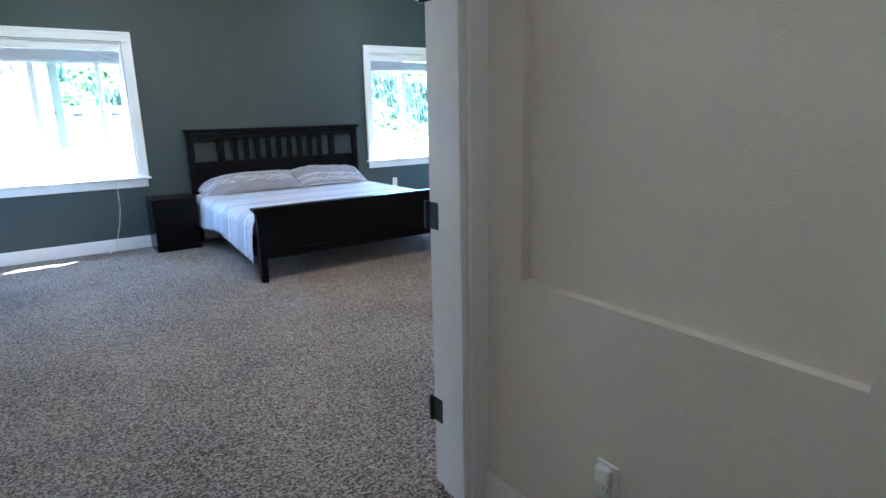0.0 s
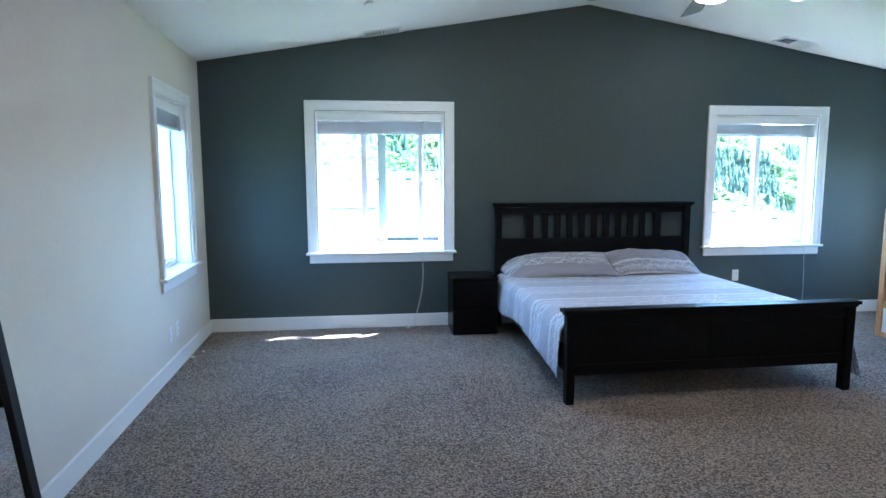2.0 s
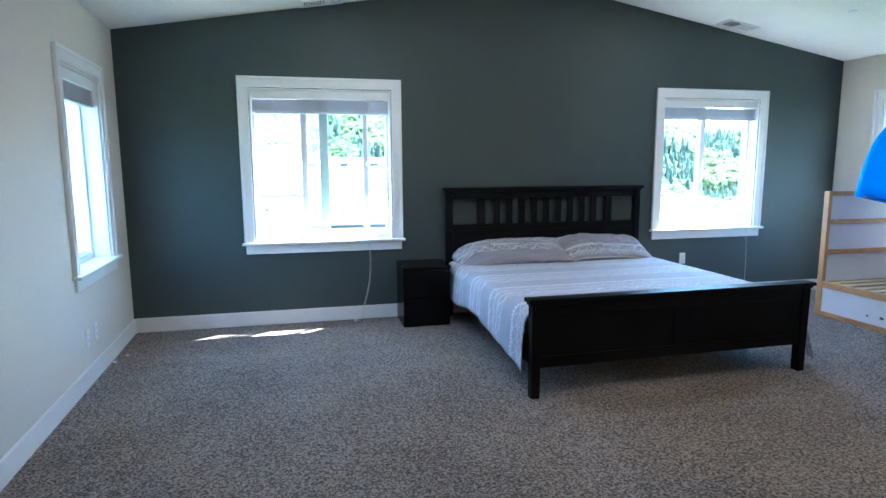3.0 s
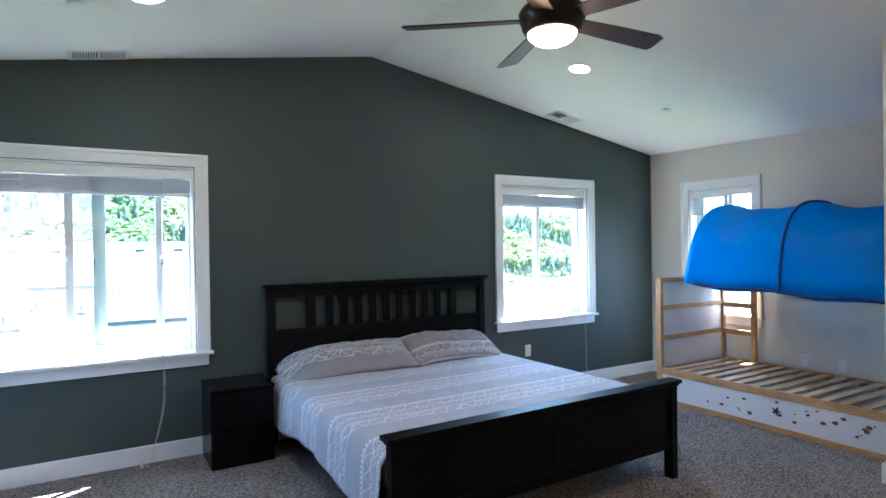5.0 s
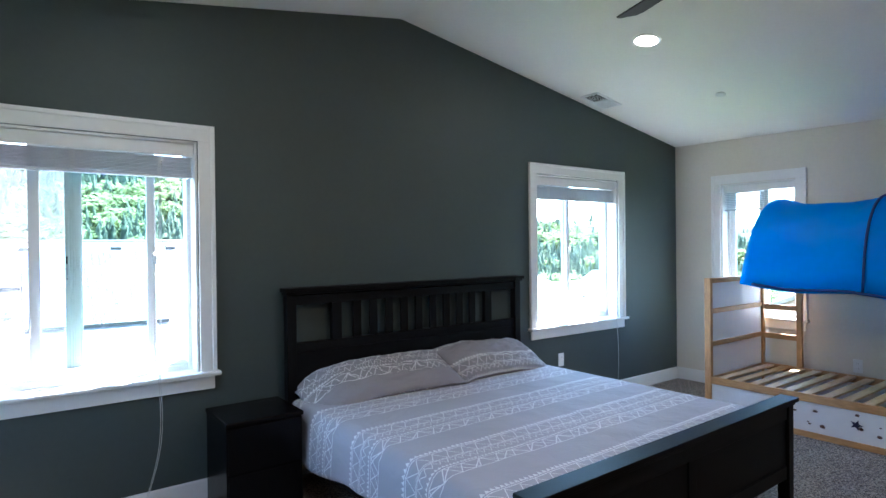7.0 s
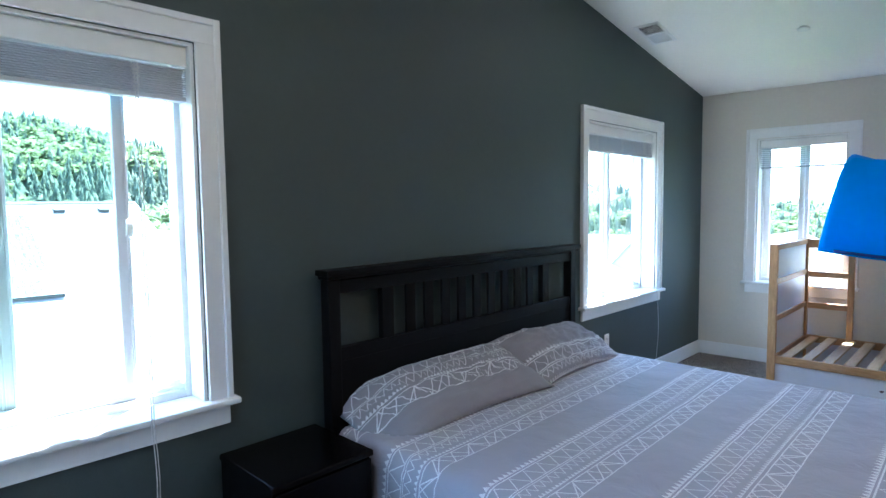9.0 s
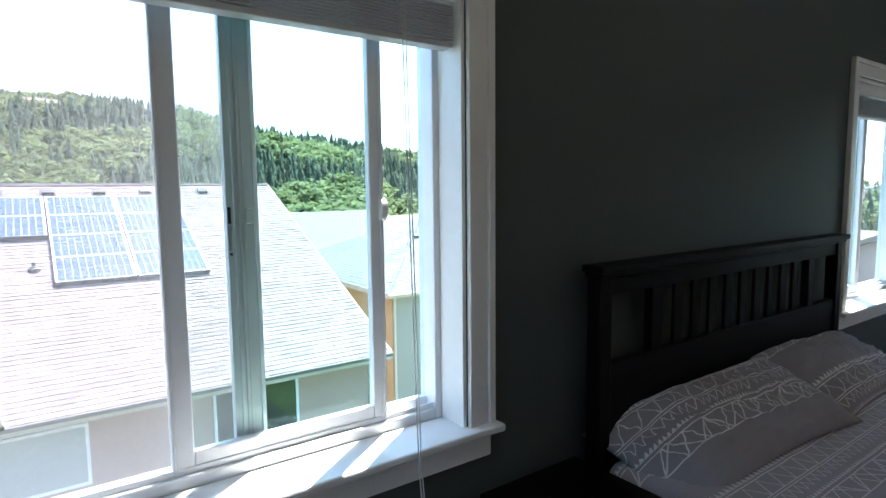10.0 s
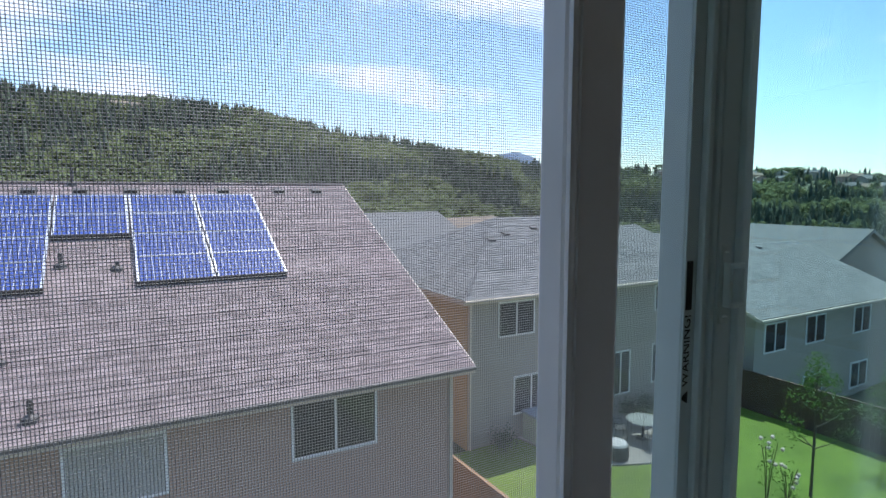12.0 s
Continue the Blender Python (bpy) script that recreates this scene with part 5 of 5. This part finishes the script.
for s in (0, 1):
    e = CYE if s == 0 else 2 * CYR - CYE
    bm = bmesh.new()
    prism(bm, [(e, CZE), (CYR, CZR), (CYR, CZR - 0.14), (e, CZE - 0.14)], "x", CX0, CX1)
    rc = part("roof", bm, M_SHINGLE_G, hc)
    if s == 0:
        lc = math.hypot(CZR - CZE, CYR - CYE)
        shingled("shingles", Matrix.Translation((CX0, CYE, CZE + 0.003)) @ Matrix.Rotation(math.atan((CZR - CZE) / (CYR - CYE)), 4, 'X'),
                 shingle_rows(0, CX1 - CX0, lc, 0.34, 0.16, random.Random(8)), M_SHINGLE_G, rc, "grey shingles in courses")
boxpart("gutter", (CX0, CX1, CYE - 0.10, CYE - 0.004, CZE - 0.13, CZE - 0.03), M_FASCIA, hc, 0.01)
bm = bmesh.new()
prism(bm, [(CYE, CZE - 0.16), (CYR, CZR - 0.16), (CYR, CZR), (CYE, CZE)], "x", CX0 - 0.03, CX0 - 0.002)
part("rake_board", bm, M_FASCIA, hc)
for x in (24.0, 27.2, 31.4):
    house_window(hc, x, x + 1.5, -5.4, -4.2, CYE + 0.4)
    house_window(hc, x, x + 1.5, -8.2, -7.0, CYE + 0.4)
for x in (25.5, 27.5, 29.6, 31.5):
    v = roof_vent(0, 20)
    v.matrix_world = pose(x, 26.0, CZE + 5.5 * (CZR - CZE) / (CYR - CYE), 21, 0, 0)


# ---- backyard ----
def fence(x, y0, y1, z0, z1, material, label):
    f = thing("fence", pose(x, y0, z0), label, "fence", "backyard fences")
    h, n = z1 - z0, int((y1 - y0) / 0.145)
    me = None
    for i in range(n):
        if me is None:
            bm = bmesh.new()
            box(bm, 0, 0.018, 0, 0.139, 0, h)
            me = mesh_of("board", bm, material)
        b = new("board", me)
        b.parent = f
        b.location = (0.002 * (i % 3), i * 0.145, 0)
    for z in (0.25, h - 0.3):
        boxpart("rail", (0.02, 0.06, 0, y1 - y0, z, z + 0.09), material, f, 0)
    boxpart("cap", (-0.03, 0.07, 0, y1 - y0, h, h + 0.03), material, f, 0)
    return f


fence(7.80, 11.0, 22.9, GZ, -5.8, M_FENCE, "tan cedar board fence between two backyards")
fence(22.5, 9.0, 22.9, GZ - 0.3, -5.9, M_FENCED, "dark brown board fence at the lawn's edge")


def iron_chair(m):
    c = thing("patio_chair", m, "dark wrought-iron patio chair", "chair", "chairs round the patio table")
    boxpart("seat", (-0.22, 0.22, -0.22, 0.22, 0.42, 0.44), M_IRON, c, 0.008)
    for x in (-0.2, 0.2):
        for y in (-0.2, 0.2):
            bm = bmesh.new()
            tube(bm, [(x, y, 0.42), (x * 1.12, y * 1.12, 0)], 0.012, 6)
            part("leg", bm, M_IRON, c)
    bm = bmesh.new()
    tube(bm, [(-0.22, 0.22, 0.44), (-0.23, 0.29, 0.85), (0, 0.31, 0.93), (0.23, 0.29, 0.85), (0.22, 0.22, 0.44)], 0.013, 6)
    for k in range(5):
        x = -0.15 + k * 0.075
        tube(bm, [(x, 0.225, 0.44), (x, 0.295, 0.88)], 0.007, 5)
    part("backrest", bm, M_IRON, c)
    for s in (-1, 1):
        bm = bmesh.new()
        tube(bm, [(s * 0.23, 0.25, 0.66), (s * 0.25, -0.1, 0.66), (s * 0.23, -0.2, 0.44)], 0.012, 6)
        part("armrest", bm, M_IRON, c)
    return c


PZ = GZ + 0.08
tb = thing("patio_table", pose(16.3, 20.6, PZ), "round dark iron patio table with a lattice top", "table")
bm = bmesh.new()
lathe(bm, [(0.60, 0.70), (0.62, 0.715), (0.60, 0.73)], 32)
# iron of the top is paler: sunlight on it is put into the colour
part("tabletop", bm, paint("painted_sunlit_lattice", (0.22, 0.25, 0.23), 0.5, 0.3, 60, 6), tb)
bm = bmesh.new()
lathe(bm, [(0.25, 0.0), (0.06, 0.06), (0.04, 0.4), (0.1, 0.70)], 14)
part("pedestal", bm, M_IRON, tb)
for a in (30, 120, 210, 300):
    iron_chair(pose(16.3 + 0.85 * math.sin(radians(a)), 20.6 + 0.85 * math.cos(radians(a)), PZ, 0, 0, -a))
fp = thing("covered_fire_pit", pose(14.35, 20.05, PZ), "round fire pit under a black cover with a pale top", "fire pit")
bm = bmesh.new()
lathe(bm, [(0.42, 0), (0.44, 0.1), (0.42, 0.42), (0.40, 0.46)], 20)
part("cover_side", bm, M_COVER, fp)
bm = bmesh.new()
lathe(bm, [(0.41, 0.455), (0.36, 0.52), (0.2, 0.55), (0.02, 0.56)], 20)
part("cover_top", bm, M_COVERT, fp)
ac = thing("air_conditioner", pose(21.0, 22.3, GZ + 0.03), "dark outdoor condenser unit with a pale lid", "air conditioner")
boxpart("body", (-0.42, 0.42, -0.42, 0.42, 0, 0.85), M_COVER, ac, 0.03)
boxpart("lid", (-0.45, 0.45, -0.45, 0.45, 0.85, 0.91), M_COVERT, ac, 0.015)
sb_ = thing("storage_box", pose(13.3, 22.45, PZ), "pale green outdoor storage box by the wall", "storage box")
boxpart("body", (-0.75, 0.75, -0.38, 0.38, 0, 0.95), paint("pale_green_plastic", (0.42, 0.47, 0.36), 0.6, 0.05), sb_, 0.03)
boxpart("lid", (-0.80, 0.80, -0.42, 0.42, 0.95, 1.04), paint("blue_grey_plastic", (0.30, 0.36, 0.40), 0.6, 0.05), sb_, 0.02)


def leafy(rng, centre, n, spread, size):
    """Many small folded leaves scattered through a rough cloud."""
    vs, fs = [], []
    for _ in range(n):
        p = Vector(centre) + Vector([rng.gauss(0, 1) * s for s in spread])
        q = Euler((rng.uniform(-1, 1), rng.uniform(-1, 1), rng.uniform(0, 6.3))).to_matrix()
        k, s = len(vs), size * rng.uniform(0.6, 1.3)
        for c in ((0, -0.5, 0), (0.3, 0, 0.1), (0, 0.5, 0), (-0.3, 0, 0.1)):
            vs.append(p + q @ (Vector(c) * s))
        fs.extend(((k, k + 1, k + 2), (k, k + 2, k + 3)))
    return vs, fs


def young_tree(m, h, label, seed, material=None):
    rng = random.Random(seed)
    t = thing("tree", m, label, "tree", "backyard trees")
    bm = bmesh.new()
    tube(bm, [(0, 0, 0), (0.03, 0.01, h * 0.4), (-0.02, 0.02, h * 0.7), (0, 0, h * 0.95)], [0.05, 0.04, 0.025, 0.01], 8)
    tips = []
    for i in range(14):
        z = h * rng.uniform(0.35, 0.9)
        a = rng.uniform(0, 6.3)
        L = h * 0.30 * (1.15 - z / h)
        e = (L * math.cos(a), L * math.sin(a), z + L * 0.6)
        tube(bm, [(0, 0, z), (e[0] * 0.5, e[1] * 0.5, z + L * 0.25), e], [0.02, 0.013, 0.006], 6)
        tips.append(e)
    part("trunk", bm, M_BARK, t)
    vs, fs = [], []
    for e in tips + [(0, 0, h)]:
        for f in (0.6, 1.0):
            v, q = leafy(rng, (e[0] * f, e[1] * f, e[2] - (1 - f) * 0.2), 46, (0.13, 0.13, 0.15), 0.085)
            k = len(vs)
            vs.extend(v)
            fs.extend([tuple(i + k for i in x) for x in q])
    me = bpy.data.meshes.new("crown")
    me.from_pydata(vs, [], fs)
    me.materials.append(material or M_LEAF)
    new("crown", me).parent = t
    return t


young_tree(pose(13.9, 16.9, GZ), 2.4, "small leafy garden tree on the lawn", 2)
young_tree(pose(17.5, 15.4, GZ), 4.2, "young bright green tree on the lawn", 5)
young_tree(pose(21.4, 15.0, GZ), 3.6, "thin young tree by the dark fence", 9)
for i, (x, y, h) in enumerate(((15.6, 15.6, 2.2), (15.9, 15.2, 1.5))):
    rng = random.Random(40 + i)
    rb = thing("rose_bush", pose(x, y, GZ), "tall rose bush with pale pink blooms", "rose bush", "rose bushes")
    bm = bmesh.new()
    for k in range(4):
        a = k * 1.6
        tube(bm, [(0, 0, 0), (0.1 * math.cos(a), 0.1 * math.sin(a), h * 0.6), (0.22 * math.cos(a), 0.22 * math.sin(a), h * (0.8 + 0.05 * k))], 0.012, 5)
    part("stem", bm, M_BARK, rb)
    v, q = leafy(rng, (0, 0, h * 0.6), 160, (0.14, 0.14, h * 0.2), 0.08)
    me = bpy.data.meshes.new("leaves")
    me.from_pydata(v, [], q)
    me.materials.append(M_LEAF)
    new("leaves", me).parent = rb
    for k in range(7):
        bm = bmesh.new()
        bmesh.ops.create_icosphere(bm, subdivisions=2, radius=0.055)
        for w in bm.verts:
            w.co *= 1 + 0.4 * noise.noise(w.co * 40)
        bmesh.ops.translate(bm, verts=bm.verts, vec=(rng.gauss(0, 0.14), rng.gauss(0, 0.14), h * rng.uniform(0.6, 1.0)))
        part("bloom", bm, M_PETAL, rb)
for i, (x, y, s) in enumerate(((18.4, 22.3, 0.55), (17.6, 22.5, 0.4), (19.9, 22.4, 0.45), (11.4, 22.4, 0.5))):
    v, q = leafy(random.Random(60 + i), (0, 0, s * 0.85), 700, (s * 0.42, s * 0.38, s * 0.36), 0.09)
    me = bpy.data.meshes.new("shrub")
    me.from_pydata([(a[0], a[1], max(0.0, a[2])) for a in v], [], q)
    me.materials.append(M_CONIF)
    ob = new("shrub", me)
    ob.location = (x, y, GZ + 0.02)
    tagged(ob, "dark green clipped shrub by the house", "shrub", "backyard shrubs")


# ---- roofs of the valley, and the houses on the far slope ----
def small_house(m, w, d, h, roof, wall, label):
    t = thing("house", m, label, "house", "valley houses")
    bm = bmesh.new()
    prism(bm, [(-d / 2, -4), (d / 2, -4), (d / 2, h), (0, h + d * 0.22), (-d / 2, h)], "x", -w / 2, w / 2)
    part("wall", bm, wall, t)
    for s in (-1, 1):
        bm = bmesh.new()
        prism(bm, [(s * (d / 2 + 0.5), h - 0.2), (0, h + d * 0.22 + 0.05), (0, h + d * 0.22 + 0.3), (s * (d / 2 + 0.5), h + 0.05)], "x", -w / 2 - 0.4, w / 2 + 0.4)
        part("roof", bm, roof, t)
    for x in (-0.3, 0.05, 0.35):
        boxpart("window", (w * x, w * x + 1.2, -d / 2 - 0.05, -d / 2 + 0.02, h - 1.8, h - 0.7), M_DPANE, t, 0)
    return t


kinds = [small_house(pose(40, 46, -9.5, 0, 0, 20), 13, 11, 5.0, M_SHINGLE_G, M_SIDING_G, "grey-roofed family house down the valley"),
         small_house(pose(27, 52, -9.8, 0, 0, -12), 13, 11, 5.6, M_ROOFTAN, M_SIDING, "tan-roofed family house down the valley")]
rng = random.Random(21)
spots = [(16, 47, 5), (21, 60, 80), (33, 62, 15), (46, 60, 70), (52, 48, 5), (60, 62, 30), (47, 34, 90), (62, 40, 15), (75, 55, 60), (80, 38, 10), (70, 25, 85), (92, 50, 20), (100, 30, 40), (44, 16, 0), (60, 10, 5)]
for x, y, a in spots:
    copy_thing(kinds[rng.randrange(2)], pose(x, y, terrain(x, y) + rng.uniform(-0.8, 0.6), 0, 0, a))
for k in range(70):
    phi, r = rng.uniform(50, 82), rng.uniform(560, 820)
    x, y = r * math.sin(radians(phi)), 6.7 + r * math.cos(radians(phi))
    copy_thing(kinds[rng.randrange(2)], pose(x, y, terrain(x, y) + 2.0, 0, 0, rng.uniform(0, 180)))
x, y = 330 * math.sin(radians(1.5)), 6.7 + 330 * math.cos(radians(1.5))
copy_thing(kinds[1], pose(x, y, terrain(x, y) + 2.5, 0, 0, 10))


# a far hill beyond the valley, its blue haze painted into the base colour
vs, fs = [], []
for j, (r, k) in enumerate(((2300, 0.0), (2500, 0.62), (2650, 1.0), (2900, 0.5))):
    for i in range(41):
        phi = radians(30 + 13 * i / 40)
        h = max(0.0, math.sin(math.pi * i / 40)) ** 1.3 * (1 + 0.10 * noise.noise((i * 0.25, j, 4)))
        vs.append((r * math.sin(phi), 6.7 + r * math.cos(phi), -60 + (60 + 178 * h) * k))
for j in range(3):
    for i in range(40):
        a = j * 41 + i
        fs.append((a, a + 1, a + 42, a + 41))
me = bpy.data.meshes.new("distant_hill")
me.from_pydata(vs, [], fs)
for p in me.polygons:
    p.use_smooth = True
me.materials.append(paint("painted_blue_haze", (0.11, 0.17, 0.25), 0.95, 0.12, 0.02, 0.004))
tagged(new("distant_hill", me), "far wooded hill on the skyline, tinted with painted blue haze", "hill", kind="structure")


# ---- woods on the hills ----
def conifer_template(rng):
    vs, fs = [], []
    tiers, n = 8, 9
    for t in range(tiers):
        z0 = 0.08 + 0.80 * t / tiers
        R = 0.185 * (1 - t / (tiers + 0.6)) * rng.uniform(0.75, 1.2)
        k = len(vs)
        cx, cy = rng.gauss(0, 0.008), rng.gauss(0, 0.008)
        vs.append((cx, cy, z0 + 0.24 * (1 - 0.3 * t / tiers)))
        for i in range(n):
            a = 2 * math.pi * i / n + t * 0.35 + rng.uniform(-0.15, 0.15)
            r = R * (rng.uniform(0.85, 1.2) if i % 2 else rng.uniform(0.45, 0.75))
            vs.append((cx + r * math.cos(a), cy + r * math.sin(a), z0 - (0.05 if i % 2 else -0.01) * rng.uniform(0.6, 1.4)))
        for i in range(n):
            fs.append((k, k + 1 + i, k + 1 + (i + 1) % n))
    return np.array(vs), np.array(fs)


def broad_template(rng, leaves=170):
    """A broadleaf crown of many small leaf sprays over an uneven, gappy cloud."""
    vs, fs = [], []
    off = rng.uniform(0, 50)
    for _ in range(leaves):
        d = Vector((rng.gauss(0, 1), rng.gauss(0, 1), rng.gauss(0, 1))).normalized()
        lump = 1 + 0.45 * noise.noise(d * 2.4 + Vector((off, 0, 0)))
        c = Vector((0, 0, 0.52)) + Vector((d.x * 0.36, d.y * 0.36, d.z * 0.43)) * lump * rng.uniform(0.62, 1.0)
        q = Euler((rng.uniform(-0.9, 0.9), rng.uniform(-0.9, 0.9), rng.uniform(0, 6.3))).to_matrix()
        s, k = rng.uniform(0.055, 0.115), len(vs)
        for p in ((-0.9, -0.6, 0), (1.0, -0.4, 0.25), (0.1, 1.0, -0.2)):
            vs.append(tuple(c + q @ (Vector(p) * s)))
        fs.append((k, k + 1, k + 2))
    return np.array(vs), np.array(fs)


def woods(name, templates, places, material, label):
    V, F, n = [], [], 0
    for (x, y, z, h, w, a, k) in places:
        tv, tf = templates[k % len(templates)]
        c, s = math.cos(a), math.sin(a)
        p = np.empty_like(tv)
        p[:, 0] = (tv[:, 0] * c - tv[:, 1] * s) * h * w + x
        p[:, 1] = (tv[:, 0] * s + tv[:, 1] * c) * h * w + y
        p[:, 2] = tv[:, 2] * h + z
        V.append(p)
        F.append(tf + n)
        n += len(tv)
    V, F = np.concatenate(V), np.concatenate(F)
    me = bpy.data.meshes.new(name)
    me.vertices.add(len(V))
    me.vertices.foreach_set("co", V.ravel())
    me.loops.add(F.size)
    me.loops.foreach_set("vertex_index", F.ravel().astype(np.int32))
    me.polygons.add(len(F))
    me.polygons.foreach_set("loop_start", np.arange(0, F.size, 3, dtype=np.int32))
    me.update(calc_edges=True)
    me.materials.append(material)
    return tagged(new(name, me), label, "woods", kind="stuff")


rng = random.Random(77)
con, bro = [], []
while len(con) + len(bro) < 13500:
    phi = rng.uniform(-26, 92) if rng.random() < 0.9 else rng.uniform(-110, -26)
    e, R = ridge(phi)
    if R > 500:
        r = rng.uniform(95, R * 1.04)
    else:
        r = math.sqrt(rng.uniform(85 ** 2, (R + 25) ** 2))
    x, y = r * math.sin(radians(phi)), 6.7 + r * math.cos(radians(phi))
    z = terrain(x, y)
    clump = noise.noise((x * 0.016, y * 0.016, 7))
    if R > 500 and 540 < r < 800 and 49 < phi < 83 and rng.random() < 0.75:
        continue
    if r < 130 and phi > 24 and rng.random() < 0.7:
        continue
    leaf = clump + rng.uniform(-0.25, 0.25) + (0.28 if r < 200 else 0.0) - (0.15 if r > R - 60 else 0) > 0.12
    far = 1.25 if r > 450 else 0.68 if r < 300 and phi > 30 else 1.0
    if leaf:
        bro.append((x, y, z - 1, rng.uniform(7, 12) * far, rng.uniform(0.9, 1.5), rng.uniform(0, 6.3), rng.randrange(6)))
    else:
        con.append((x, y, z - 1, rng.uniform(6.5, 15.5) * far * (0.8 if r > R - 45 else 1.0), rng.uniform(1.0, 1.6), rng.uniform(0, 6.3), rng.randrange(6)))
tr = random.Random(3)
woods("conifer_woods", [conifer_template(tr) for _ in range(6)], con, M_CONIF, "dark green conifers that cover the hills")
woods("broadleaf_woods", [broad_template(tr) for _ in range(6)], bro, M_BROAD, "light green broadleaf trees among the conifers")

# ---- shingles of the nearest stretch of eave, each its own ----
bm = bmesh.new()
c6 = [bm.verts.new(p) for p in ((0, 0, 0), (1, 0, 0), (1, 0, 0.014), (0, 0, 0.014), (1, 0.16, 0.001), (0, 0.16, 0.001))]
for f in ((0, 1, 2, 3), (3, 2, 4, 5), (0, 3, 5), (1, 4, 2)):
    bm.faces.new([c6[i] for i in f])
tab_mesh = mesh_of("shingle", bm, M_SHINGLE_O)
for k in near:
    a, b = rows[0][k * 6], rows[0][k * 6 + 1]
    s_ = new("shingle", tab_mesh)
    s_.parent = roof_a
    s_.matrix_local = MA @ Matrix.Translation(a) @ Matrix.Diagonal((b[0] - a[0], 1, 1, 1))
